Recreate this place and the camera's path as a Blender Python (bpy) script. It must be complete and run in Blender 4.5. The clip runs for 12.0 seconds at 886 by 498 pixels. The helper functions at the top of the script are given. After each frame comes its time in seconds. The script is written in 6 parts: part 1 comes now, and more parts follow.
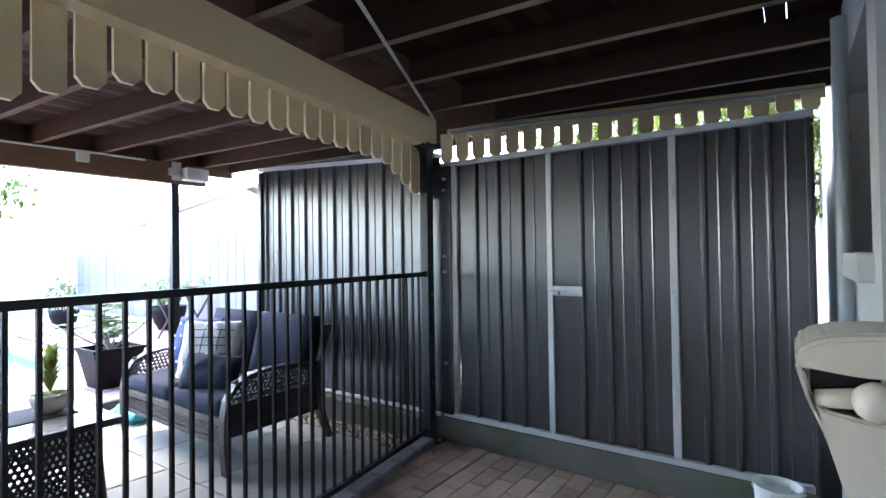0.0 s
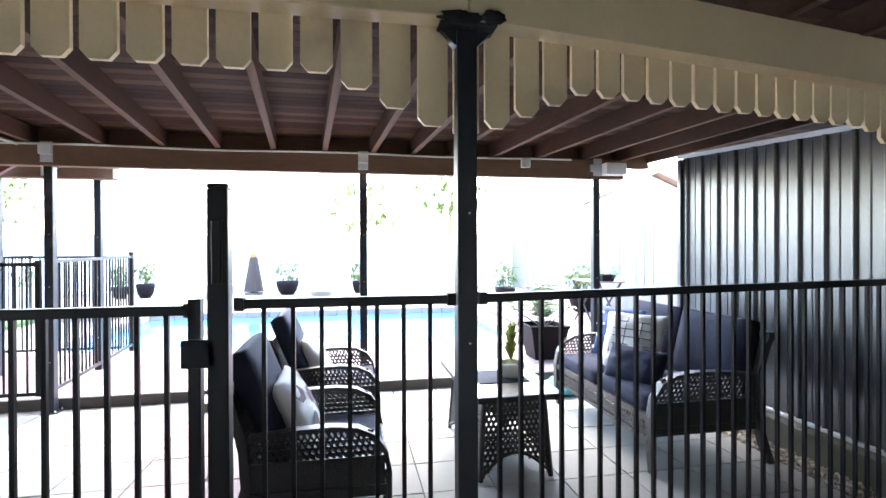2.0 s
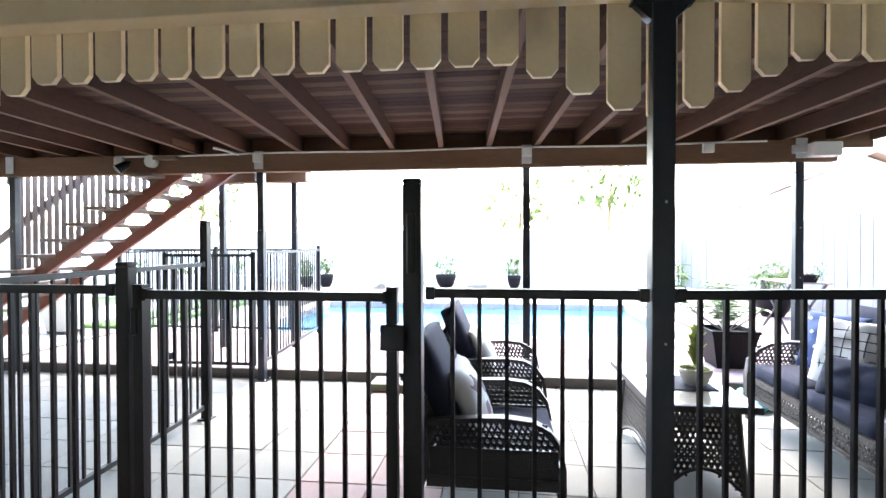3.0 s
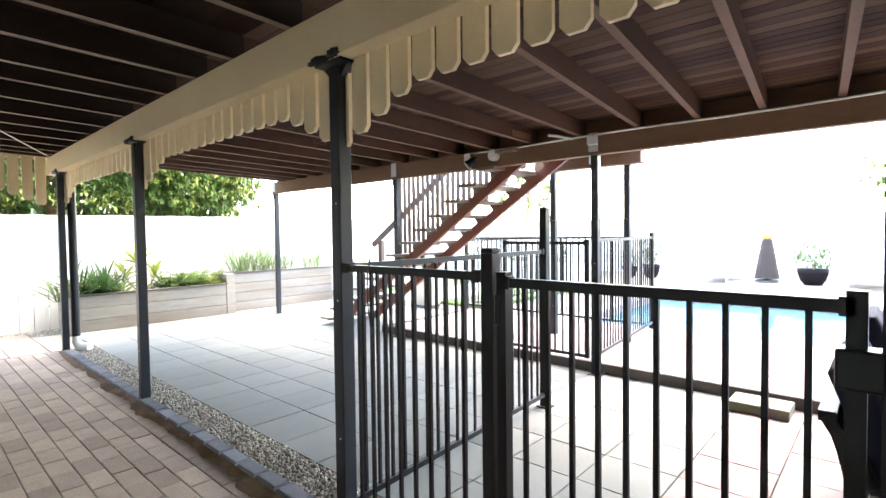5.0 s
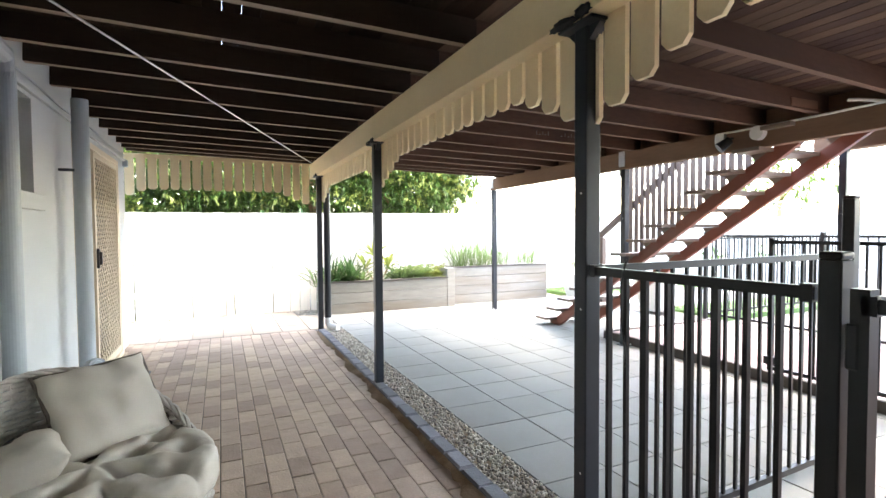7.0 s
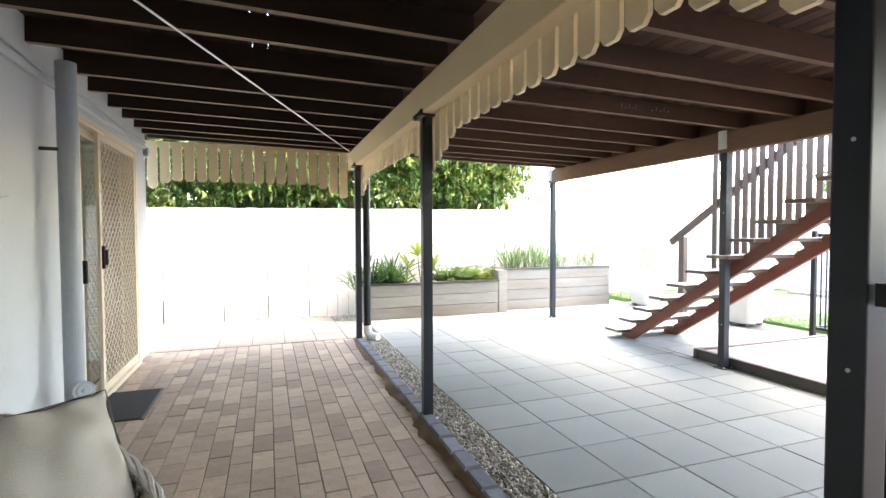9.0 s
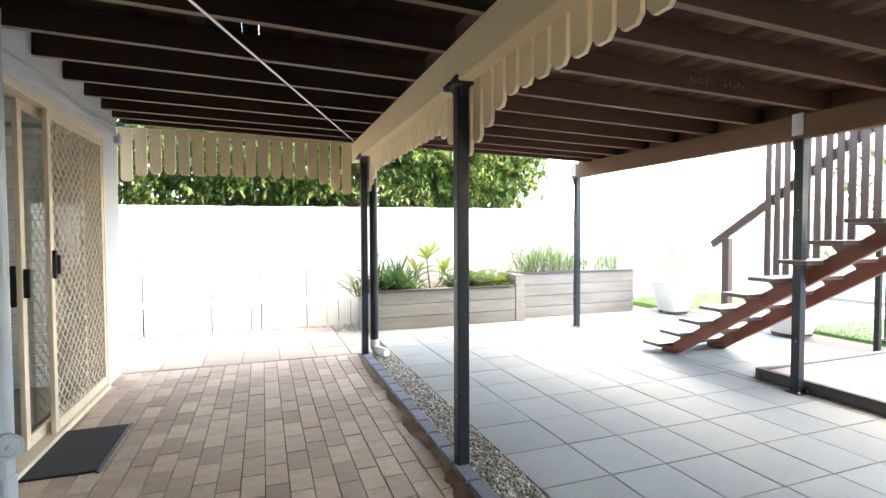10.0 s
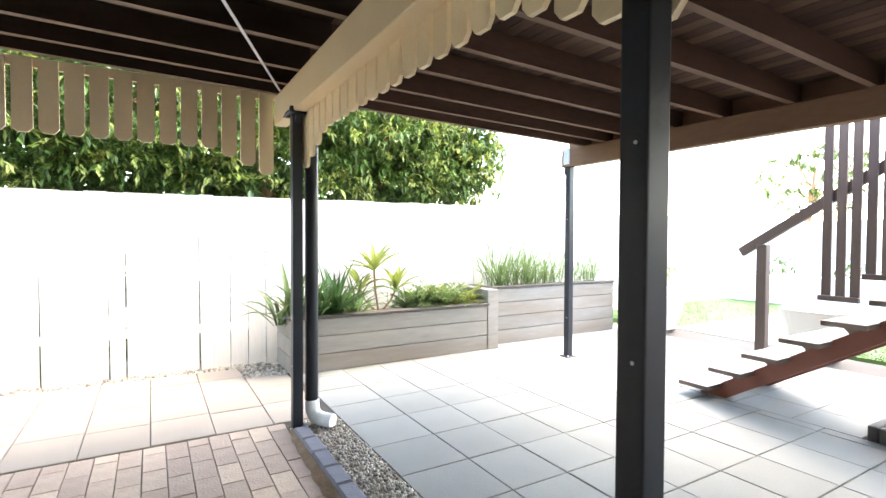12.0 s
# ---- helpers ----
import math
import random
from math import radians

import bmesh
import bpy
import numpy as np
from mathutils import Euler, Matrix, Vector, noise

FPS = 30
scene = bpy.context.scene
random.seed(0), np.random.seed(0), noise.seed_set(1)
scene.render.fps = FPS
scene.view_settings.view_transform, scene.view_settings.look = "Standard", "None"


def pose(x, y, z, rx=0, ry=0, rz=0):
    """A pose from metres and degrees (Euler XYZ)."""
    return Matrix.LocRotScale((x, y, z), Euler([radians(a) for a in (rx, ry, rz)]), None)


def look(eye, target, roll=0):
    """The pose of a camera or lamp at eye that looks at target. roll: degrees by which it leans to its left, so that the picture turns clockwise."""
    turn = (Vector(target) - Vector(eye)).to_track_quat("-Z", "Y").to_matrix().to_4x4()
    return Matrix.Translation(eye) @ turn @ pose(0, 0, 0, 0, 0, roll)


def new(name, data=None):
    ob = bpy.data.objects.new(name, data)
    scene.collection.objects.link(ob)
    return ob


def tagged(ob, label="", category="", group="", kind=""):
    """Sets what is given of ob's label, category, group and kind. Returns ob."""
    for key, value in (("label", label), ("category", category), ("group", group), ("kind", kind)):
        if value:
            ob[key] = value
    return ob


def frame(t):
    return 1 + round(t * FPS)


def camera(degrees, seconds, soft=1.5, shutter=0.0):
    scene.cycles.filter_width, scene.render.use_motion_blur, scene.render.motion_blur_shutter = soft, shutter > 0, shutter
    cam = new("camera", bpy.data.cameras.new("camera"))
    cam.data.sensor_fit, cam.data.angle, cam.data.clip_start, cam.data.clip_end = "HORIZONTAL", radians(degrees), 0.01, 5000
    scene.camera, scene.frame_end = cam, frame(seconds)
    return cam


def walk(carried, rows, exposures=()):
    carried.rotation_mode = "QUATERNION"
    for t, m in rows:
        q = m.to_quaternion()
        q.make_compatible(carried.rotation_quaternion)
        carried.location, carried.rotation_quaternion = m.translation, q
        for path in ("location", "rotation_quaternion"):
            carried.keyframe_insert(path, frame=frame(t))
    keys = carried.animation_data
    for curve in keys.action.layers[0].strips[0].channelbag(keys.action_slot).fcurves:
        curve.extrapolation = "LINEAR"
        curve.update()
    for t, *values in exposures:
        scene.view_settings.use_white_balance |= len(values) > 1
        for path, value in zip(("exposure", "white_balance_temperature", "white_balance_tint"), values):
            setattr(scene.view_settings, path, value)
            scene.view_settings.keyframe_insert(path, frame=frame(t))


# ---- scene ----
cam = camera(83.7, 12.0)
PATH = [
    (0, (1.736, 4.909, 1.306), (0.581, 6.542, 1.337), -0.8),
    (0.5, (1.661, 4.911, 1.349), (0.222, 6.3, 1.364), -1.3),
    (1, (1.594, 4.871, 1.338), (-0.092, 5.947, 1.359), -1.2),
    (1.5, (1.567, 4.839, 1.35), (-0.297, 5.566, 1.359), -0.5),
    (2, (1.577, 4.821, 1.36), (-0.388, 5.194, 1.35), -0.2),
    (2.5, (1.581, 4.765, 1.358), (-0.418, 4.821, 1.341), -0.3),
    (3, (1.552, 4.715, 1.349), (-0.435, 4.484, 1.322), -0.1),
    (3.2, (1.537, 4.681, 1.342), (-0.436, 4.357, 1.313), -0.2),
    (4.8, (1.32, 4.439, 1.332), (-0.26, 3.215, 1.27), -0.8),
    (5, (1.305, 4.411, 1.334), (-0.18, 3.073, 1.27), -0.7),
    (5.5, (1.272, 4.313, 1.339), (0.052, 2.73, 1.273), -0.7),
    (6, (1.281, 4.202, 1.329), (0.28, 2.472, 1.261), -0.5),
    (6.5, (1.272, 4.134, 1.333), (0.392, 2.34, 1.266), -0.5),
    (7, (1.21, 4.061, 1.332), (0.392, 2.237, 1.262), -0.4),
    (7.5, (1.085, 3.907, 1.313), (0.381, 2.036, 1.24), -0.4),
    (9.5, (1.011, 2.868, 1.302), (0.345, 0.983, 1.232), -0.2),
    (10, (0.996, 2.449, 1.305), (0.312, 0.571, 1.237), -0.2),
    (10.5, (0.96, 1.985, 1.296), (0.213, 0.131, 1.228), -0.1),
    (11, (0.927, 1.49, 1.326), (0.094, -0.326, 1.25), 0.2),
    (11.5, (0.888, 1.056, 1.3), (-0.078, -0.694, 1.233), 0.3),
    (12, (0.83, 0.615, 1.286), (-0.186, -1.107, 1.235), 0.3),
]
walk(cam, [(t, look(eye, target, roll)) for t, eye, target, roll in PATH], [(0.0, 4.45, 6300, 10), (1.5, 4.6, 6600, 10), (2.5, 4.65, 6900, 10), (5.5, 4.6, 7700, 10), (7.5, 4.6, 7700, 10), (9.5, 4.42, 7750, 10), (12.0, 4.27, 7700, 10)])

# ---- world, sun, exposure ----
world = bpy.data.worlds.new("sky")
scene.world = world
world.use_nodes = True
sky_nodes = world.node_tree.nodes
sky_tex = sky_nodes.new("ShaderNodeTexSky")
sky_tex.sky_type, sky_tex.sun_disc = "NISHITA", False
sky_tex.sun_elevation, sky_tex.sun_rotation = radians(54), radians(276)
sky_tex.dust_density = 1.5
world.node_tree.links.new(sky_tex.outputs[0], sky_nodes["Background"].inputs[0])
sky_nodes["Background"].inputs[1].default_value = 0.15
sun = new("sun", bpy.data.lights.new("sun", "SUN"))
sun.data.energy, sun.data.angle, sun.data.color = 0.22, radians(30), (1.0, 0.94, 0.85)
sun.matrix_world = look((-11.0, 1.2, 15.5), (0, 0, 0))


# ---- materials ----
def material(name, base, rough=0.6, metal=0.0, vary=0.12, scale=6.0, grain=40.0, bump=0.15, spec=0.5, stretch=(1, 1, 1),
             island=0.0, piece=0.0, stain=None, stain_at=0.62, trans=0.0, coat=0.0):
    """A surface with colour variation at two scales, fine relief and, where wanted, piece-to-piece variation and stains."""
    m = bpy.data.materials.new(name)
    m.use_nodes = True
    nt = m.node_tree
    N, L = nt.nodes, nt.links
    bsdf = N["Principled BSDF"]
    co = N.new("ShaderNodeTexCoord")
    mp = N.new("ShaderNodeMapping")
    mp.inputs["Scale"].default_value = stretch
    L.new(co.outputs["Object"], mp.inputs["Vector"])

    def noise_tex(s, detail):
        n = N.new("ShaderNodeTexNoise")
        n.inputs["Scale"].default_value, n.inputs["Detail"].default_value = s, detail
        L.new(mp.outputs[0], n.inputs["Vector"])
        return n
    big, small = noise_tex(scale, 4), noise_tex(grain, 6 if bump else 1)
    mix = N.new("ShaderNodeMix")
    mix.data_type = "RGBA"
    mix.inputs[6].default_value = (*[c * (1 - vary) for c in base], 1)
    mix.inputs[7].default_value = (*[min(1, c * (1 + vary)) for c in base], 1)
    L.new(big.outputs["Fac"], mix.inputs[0])
    hsv = N.new("ShaderNodeHueSaturation")
    L.new(mix.outputs[2], hsv.inputs["Color"])
    add = N.new("ShaderNodeMath")
    add.operation = "MULTIPLY_ADD"
    add.inputs[1].default_value, add.inputs[2].default_value = vary * 1.6, 1 - vary * 0.8
    L.new(small.outputs["Fac"], add.inputs[0])
    value = add.outputs[0]
    for amount, node, out in ((piece, "ShaderNodeObjectInfo", "Random"), (island, "ShaderNodeNewGeometry", "Random Per Island")):
        if amount:
            src = N.new(node)
            ma = N.new("ShaderNodeMath")
            ma.operation = "MULTIPLY_ADD"
            ma.inputs[1].default_value, ma.inputs[2].default_value = 2 * amount, 1 - amount
            L.new(src.outputs[out], ma.inputs[0])
            mu = N.new("ShaderNodeMath")
            mu.operation = "MULTIPLY"
            L.new(value, mu.inputs[0])
            L.new(ma.outputs[0], mu.inputs[1])
            value = mu.outputs[0]
            hu = N.new("ShaderNodeMath")
            hu.operation = "MULTIPLY_ADD"
            hu.inputs[1].default_value, hu.inputs[2].default_value = 0.06 * amount, 0.5 - 0.03 * amount
            L.new(src.outputs[out], hu.inputs[0])
            L.new(hu.outputs[0], hsv.inputs["Hue"])
    L.new(value, hsv.inputs["Value"])
    color = hsv.outputs[0]
    if stain:
        st = noise_tex(scale * 0.45, 8)
        ramp = N.new("ShaderNodeValToRGB")
        ramp.color_ramp.elements[0].position, ramp.color_ramp.elements[1].position = stain_at - 0.08, stain_at + 0.06
        L.new(st.outputs["Fac"], ramp.inputs[0])
        sm = N.new("ShaderNodeMix")
        sm.data_type = "RGBA"
        L.new(ramp.outputs[0], sm.inputs[0])
        L.new(color, sm.inputs[6])
        sm.inputs[7].default_value = (*stain, 1)
        color = sm.outputs[2]
    L.new(color, bsdf.inputs["Base Color"])
    ro = N.new("ShaderNodeMath")
    ro.operation = "MULTIPLY_ADD"
    ro.inputs[1].default_value, ro.inputs[2].default_value = 0.2, rough - 0.1
    L.new(small.outputs["Fac"], ro.inputs[0])
    if bump:
        L.new(ro.outputs[0], bsdf.inputs["Roughness"])
    else:
        bsdf.inputs["Roughness"].default_value = rough
    bsdf.inputs["Metallic"].default_value = metal
    bsdf.inputs["Specular IOR Level"].default_value = spec
    if coat:
        bsdf.inputs["Coat Weight"].default_value = coat
    if bump:
        bp = N.new("ShaderNodeBump")
        bp.inputs["Strength"].default_value, bp.inputs["Distance"].default_value = bump, 0.01
        L.new(small.outputs["Fac"], bp.inputs["Height"])
        L.new(bp.outputs[0], bsdf.inputs["Normal"])
    if trans:
        tr = N.new("ShaderNodeBsdfTranslucent")
        L.new(color, tr.inputs["Color"])
        ms = N.new("ShaderNodeMixShader")
        ms.inputs[0].default_value = trans
        L.new(bsdf.outputs[0], ms.inputs[1])
        L.new(tr.outputs[0], ms.inputs[2])
        L.new(ms.outputs[0], N["Material Output"].inputs[0])
    return m


CREAM = material("cream_paint", (0.80, 0.64, 0.40), 0.55, vary=0.06, scale=3, grain=60, bump=0.12, stain=(0.42, 0.33, 0.23), stain_at=0.74)
POST = material("dark_steel_paint", (0.022, 0.026, 0.033), 0.38, spec=0.35, vary=0.08, scale=5, grain=80, bump=0.0, stain=(0.13, 0.13, 0.13), stain_at=0.70)
BLACK = material("black_powder_coat", (0.010, 0.010, 0.011), 0.35, spec=0.3, vary=0.08, scale=8, grain=90, bump=0.0)
SHEET = material("charcoal_sheet_steel", (0.125, 0.128, 0.137), 0.29, vary=0.07, scale=2.5, grain=30, bump=0.0, metal=0.8)
GALV = material("galvanised_steel", (0.62, 0.63, 0.65), 0.42, metal=0.35, vary=0.12, scale=9, grain=50, bump=0.0)
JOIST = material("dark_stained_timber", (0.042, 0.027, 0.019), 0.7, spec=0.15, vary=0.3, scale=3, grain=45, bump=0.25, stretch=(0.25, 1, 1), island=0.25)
# outer undersides: colour paler than the sides, for light bounced off the paving
UNDERLITOUT = material("brown_joist_underside_lit", (0.150, 0.100, 0.072), 0.75, spec=0.1, vary=0.25, scale=3, grain=45, bump=0.2, stretch=(0.25, 1, 1), island=0.2)
# reddish outer-bay timber, coloured lighter to stand for the brighter light there
JOISTOUTLIT = material("reddish_joist_timber_lit", (0.098, 0.058, 0.040), 0.7, spec=0.15, vary=0.35, scale=3, grain=45, bump=0.25, stretch=(0.25, 1, 1), island=0.25, stain=(0.06, 0.04, 0.03), stain_at=0.64)
BOARDOUTLIT = material("reddish_decking_lit", (0.074, 0.047, 0.035), 0.8, spec=0.06, vary=0.3, scale=4, grain=50, bump=0.3, stretch=(1, 0.2, 1), island=0.4)
# inner undersides: the paving's bounced light put into a paler colour
UNDERLIT = material("joist_underside_lit", (0.25, 0.188, 0.138), 0.7, spec=0.2, vary=0.22, scale=3, grain=45, bump=0.2, stretch=(0.25, 1, 1), island=0.15)
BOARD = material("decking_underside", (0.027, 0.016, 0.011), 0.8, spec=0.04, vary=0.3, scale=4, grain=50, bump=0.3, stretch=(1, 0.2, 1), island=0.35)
OUTBEAM = material("brown_beam_timber", (0.18, 0.105, 0.068), 0.65, spec=0.2, vary=0.25, scale=3, grain=40, bump=0.2, stretch=(1, 0.2, 1))
WALL = material("pale_render", (0.51, 0.525, 0.53), 0.75, vary=0.05, scale=2, grain=90, bump=0.12, stain=(0.44, 0.45, 0.445), stain_at=0.72)
PIPE = material("grey_pipe_paint", (0.33, 0.365, 0.395), 0.4, vary=0.06, scale=4, grain=50, bump=0.0)
BRICK = material("brown_clay_paver", (0.40, 0.296, 0.222), 0.7, vary=0.2, scale=9, grain=70, bump=0.45, piece=0.23, island=0.0, stain=(0.26, 0.185, 0.14), stain_at=0.7)
BRICK_J = material("brown_clay_paver_rest", (0.40, 0.296, 0.222), 0.7, vary=0.2, scale=9, grain=70, bump=0.45, island=0.23, stain=(0.26, 0.185, 0.14), stain_at=0.7)
KERB = material("blue_grey_kerb_brick", (0.155, 0.155, 0.175), 0.75, vary=0.2, scale=12, grain=60, bump=0.35, piece=0.2)
PAVER = material("grey_concrete_paver", (0.235, 0.235, 0.216), 0.8, vary=0.08, scale=3, grain=90, bump=0.2, piece=0.08, stain=(0.25, 0.24, 0.205), stain_at=0.68)
SANDPAVER = material("sandy_concrete_paver", (0.285, 0.24, 0.195), 0.8, vary=0.1, scale=3, grain=80, bump=0.2, piece=0.08)
REDPAVER = material("pinkish_paver", (0.28, 0.195, 0.185), 0.75, vary=0.14, scale=4, grain=70, bump=0.2, piece=0.16)
JOINT = material("joint_sand", (0.065, 0.055, 0.045), 0.9, vary=0.2, scale=20, grain=120, bump=0.3)
GRAVEL = material("river_pebbles", (0.34, 0.30, 0.245), 0.6, vary=0.12, scale=30, grain=90, bump=0.1, island=0.6)
SOIL = material("gritty_soil", (0.24, 0.18, 0.12), 0.95, vary=0.35, scale=12, grain=80, bump=0.6)
DIRT = material("damp_kerb_soil", (0.17, 0.105, 0.055), 0.9, vary=0.4, scale=9, grain=60, bump=0.6, stain=(0.26, 0.18, 0.12), stain_at=0.56)
GROUND = material("dry_ground", (0.22, 0.20, 0.16), 0.95, vary=0.2, scale=1.5, grain=60, bump=0.4)
PALING = material("pale_fence_paint", (0.80, 0.77, 0.71), 0.75, vary=0.07, scale=4, grain=50, bump=0.25, stretch=(1, 1, 0.15), piece=0.07)
GREYPALING = material("weathered_grey_paling", (0.24, 0.235, 0.23), 0.85, vary=0.15, scale=4, grain=50, bump=0.3, stretch=(1, 1, 0.15), island=0.15)
SLEEPER = material("weathered_sleeper", (0.245, 0.228, 0.20), 0.8, vary=0.32, scale=3, grain=35, bump=0.35, stretch=(0.15, 1, 1), piece=0.14, stain=(0.17, 0.125, 0.085), stain_at=0.60)
SLEEPCAP = material("dark_capping_timber", (0.08, 0.068, 0.06), 0.75, vary=0.2, scale=4, grain=45, bump=0.3, stretch=(0.2, 1, 1))
CONCRETE = material("mossy_concrete", (0.14, 0.138, 0.118), 0.9, vary=0.25, scale=5, grain=60, bump=0.4, stain=(0.10, 0.115, 0.07), stain_at=0.55)
STRINGER = material("red_oxide_stain", (0.20, 0.055, 0.030), 0.5, vary=0.18, scale=4, grain=40, bump=0.15, stretch=(1, 0.25, 0.25))
TREAD = material("brown_tread_timber", (0.16, 0.115, 0.09), 0.5, vary=0.2, scale=4, grain=45, bump=0.15, stretch=(0.25, 1, 1), piece=0.12)
SLAT = material("brown_slat_timber", (0.10, 0.066, 0.05), 0.6, vary=0.25, scale=4, grain=45, bump=0.2, stretch=(1, 1, 0.2), piece=0.2)
ALU = material("cream_door_aluminium", (0.66, 0.55, 0.40), 0.4, vary=0.05, scale=4, grain=60, bump=0.0)
WHITEPVC = material("white_plastic", (0.74, 0.74, 0.72), 0.4, vary=0.05, scale=6, grain=60, bump=0.0)
BEIGE = material("beige_moulded_plastic", (0.74, 0.66, 0.56), 0.45, vary=0.05, scale=5, grain=80, bump=0.06)
RUBBER = material("black_rubber_mat", (0.02, 0.021, 0.022), 0.85, vary=0.3, scale=10, grain=150, bump=0.7)
WICKER = material("dark_wicker", (0.022, 0.018, 0.016), 0.4, vary=0.3, scale=20, grain=120, bump=0.5, island=0.3)
GREYWICKER = material("greywash_wicker", (0.50, 0.46, 0.41), 0.65, vary=0.2, scale=20, grain=90, bump=0.4, island=0.25)
NAVY = material("charcoal_cushion_cloth", (0.024, 0.028, 0.048), 0.9, vary=0.12, scale=5, grain=220, bump=0.25, spec=0.2)
GREYCLOTH = material("stone_grey_cushion_cloth", (0.50, 0.455, 0.39), 0.9, vary=0.09, scale=5, grain=220, bump=0.25, spec=0.2)
WHITECLOTH = material("white_cushion_cloth", (0.72, 0.71, 0.69), 0.9, vary=0.06, scale=6, grain=200, bump=0.25, spec=0.2)
MAUVE = material("mauve_print_cloth", (0.22, 0.17, 0.20), 0.9, vary=0.1, scale=6, grain=200, bump=0.2, spec=0.2)
BLUECLOTH = material("denim_blue_cushion_cloth", (0.075, 0.11, 0.23), 0.9, vary=0.12, scale=6, grain=200, bump=0.25, spec=0.2)
STRIPE = material("dark_stripe_cloth", (0.06, 0.06, 0.075), 0.9, vary=0.1, scale=6, grain=200, bump=0.2, spec=0.2)
PIPING = material("frayed_brown_piping", (0.12, 0.10, 0.085), 0.95, vary=0.3, scale=25, grain=160, bump=0.6, spec=0.2)
TEAL = material("turquoise_cloth", (0.10, 0.42, 0.50), 0.9, vary=0.2, scale=8, grain=150, bump=0.3)
TABLETOP = material("stone_look_glass", (0.52, 0.47, 0.38), 0.12, vary=0.25, scale=7, grain=30, bump=0.0, coat=0.5)
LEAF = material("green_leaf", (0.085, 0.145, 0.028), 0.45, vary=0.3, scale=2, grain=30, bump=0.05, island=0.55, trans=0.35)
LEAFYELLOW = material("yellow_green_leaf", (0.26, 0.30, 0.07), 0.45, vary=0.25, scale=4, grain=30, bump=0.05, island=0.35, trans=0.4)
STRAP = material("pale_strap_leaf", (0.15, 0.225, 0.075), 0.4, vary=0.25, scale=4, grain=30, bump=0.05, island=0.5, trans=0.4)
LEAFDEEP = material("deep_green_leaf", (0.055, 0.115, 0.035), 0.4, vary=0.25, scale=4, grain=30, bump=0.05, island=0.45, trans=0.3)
GRASS = material("lawn_grass", (0.085, 0.150, 0.040), 0.7, vary=0.3, scale=3, grain=60, bump=0.2, island=0.4, trans=0.25)
BARK = material("tan_bark", (0.30, 0.17, 0.095), 0.85, vary=0.25, scale=6, grain=50, bump=0.5)
POTWHITE = material("white_glazed_pot", (0.60, 0.565, 0.49), 0.6, vary=0.06, scale=4, grain=50, bump=0.05)
POTDARK = material("dark_plum_pot", (0.008, 0.006, 0.008), 0.6, spec=0.12, vary=0.12, scale=5, grain=60, bump=0.1)
COPING = material("pool_coping", (0.34, 0.27, 0.24), 0.75, vary=0.12, scale=4, grain=60, bump=0.2, piece=0.1)
ROOFTILE = material("terracotta_roof", (0.36, 0.21, 0.16), 0.8, vary=0.2, scale=3, grain=30, bump=0.3)
FARWALL = material("far_house_wall", (0.62, 0.60, 0.56), 0.8, vary=0.06, scale=1, grain=30, bump=0.1)
GREYSTUFF = material("umbrella_cloth", (0.045, 0.032, 0.028), 0.85, vary=0.12, scale=4, grain=90, bump=0.2)
ORANGE = material("orange_cap", (0.70, 0.22, 0.04), 0.6, vary=0.1)
CHALK = material("white_chalk", (0.17, 0.16, 0.15), 0.95, vary=0.2, scale=40, grain=200, bump=0.2)
ROOMBRICK = material("white_painted_brick", (0.70, 0.68, 0.63), 0.6, vary=0.06, scale=6, grain=60, bump=0.3, piece=0.04)
ROOMWALL = material("room_paint", (0.62, 0.58, 0.51), 0.8, vary=0.05, scale=2, grain=60, bump=0.05)


def glass_material(name, tint, rough=0.02):
    m = bpy.data.materials.new(name)
    m.use_nodes = True
    b = m.node_tree.nodes["Principled BSDF"]
    b.inputs["Base Color"].default_value = (*tint, 1)
    b.inputs["Roughness"].default_value = rough
    b.inputs["Transmission Weight"].default_value = 1.0
    b.inputs["IOR"].default_value = 1.45
    return m


GLASS = glass_material("window_glass", (0.86, 0.9, 0.88))


def water_material():
    m = material("pool_water", (0.035, 0.20, 0.30), 0.12, vary=0.12, scale=0.8, grain=3.0, bump=0.12, spec=0.25)
    return m


WATER = water_material()


# ---- building helpers ----
def link(name, me, mat, parent=None, label="", smooth=False):
    if mat and not me.materials:
        me.materials.append(mat)
    if smooth:
        me.polygons.foreach_set("use_smooth", [True] * len(me.polygons))
    ob = new(name, me)
    if parent:
        ob.parent = parent
        ob.matrix_parent_inverse = Matrix.Translation(-parent.location)
    if label:
        ob["label"] = label
    return ob


def part(name, bm, mat, parent, label="", smooth=False):
    """One bmesh, in world coordinates, as one mesh object under a thing or a part."""
    me = bpy.data.meshes.new(name)
    bm.to_mesh(me)
    bm.free()
    return link(name, me, mat, parent, label, smooth)


def whole(name, bm, mat, label, category, kind="", group="", smooth=False):
    return tagged(part(name, bm, mat, None, "", smooth), label, category, group, kind)


def thing(name, loc, label, category, group="", kind=""):
    e = new(name)
    e.location = loc
    e.empty_display_size = 0.1
    return tagged(e, label, category, group, kind)


def box(bm, x0, x1, y0, y1, z0, z1, bevel=0.0, seg=1, m=None):
    made = bmesh.ops.create_cube(bm, size=1)["verts"]
    t = Matrix.Translation(((x0 + x1) / 2, (y0 + y1) / 2, (z0 + z1) / 2)) @ Matrix.Diagonal((x1 - x0, y1 - y0, z1 - z0, 1))
    bmesh.ops.transform(bm, matrix=(m @ t) if m else t, verts=made)
    if bevel:
        edges = list({e for v in made for e in v.link_edges})
        bmesh.ops.bevel(bm, geom=edges, offset=bevel, segments=seg, affect="EDGES", profile=0.6)
    return bm


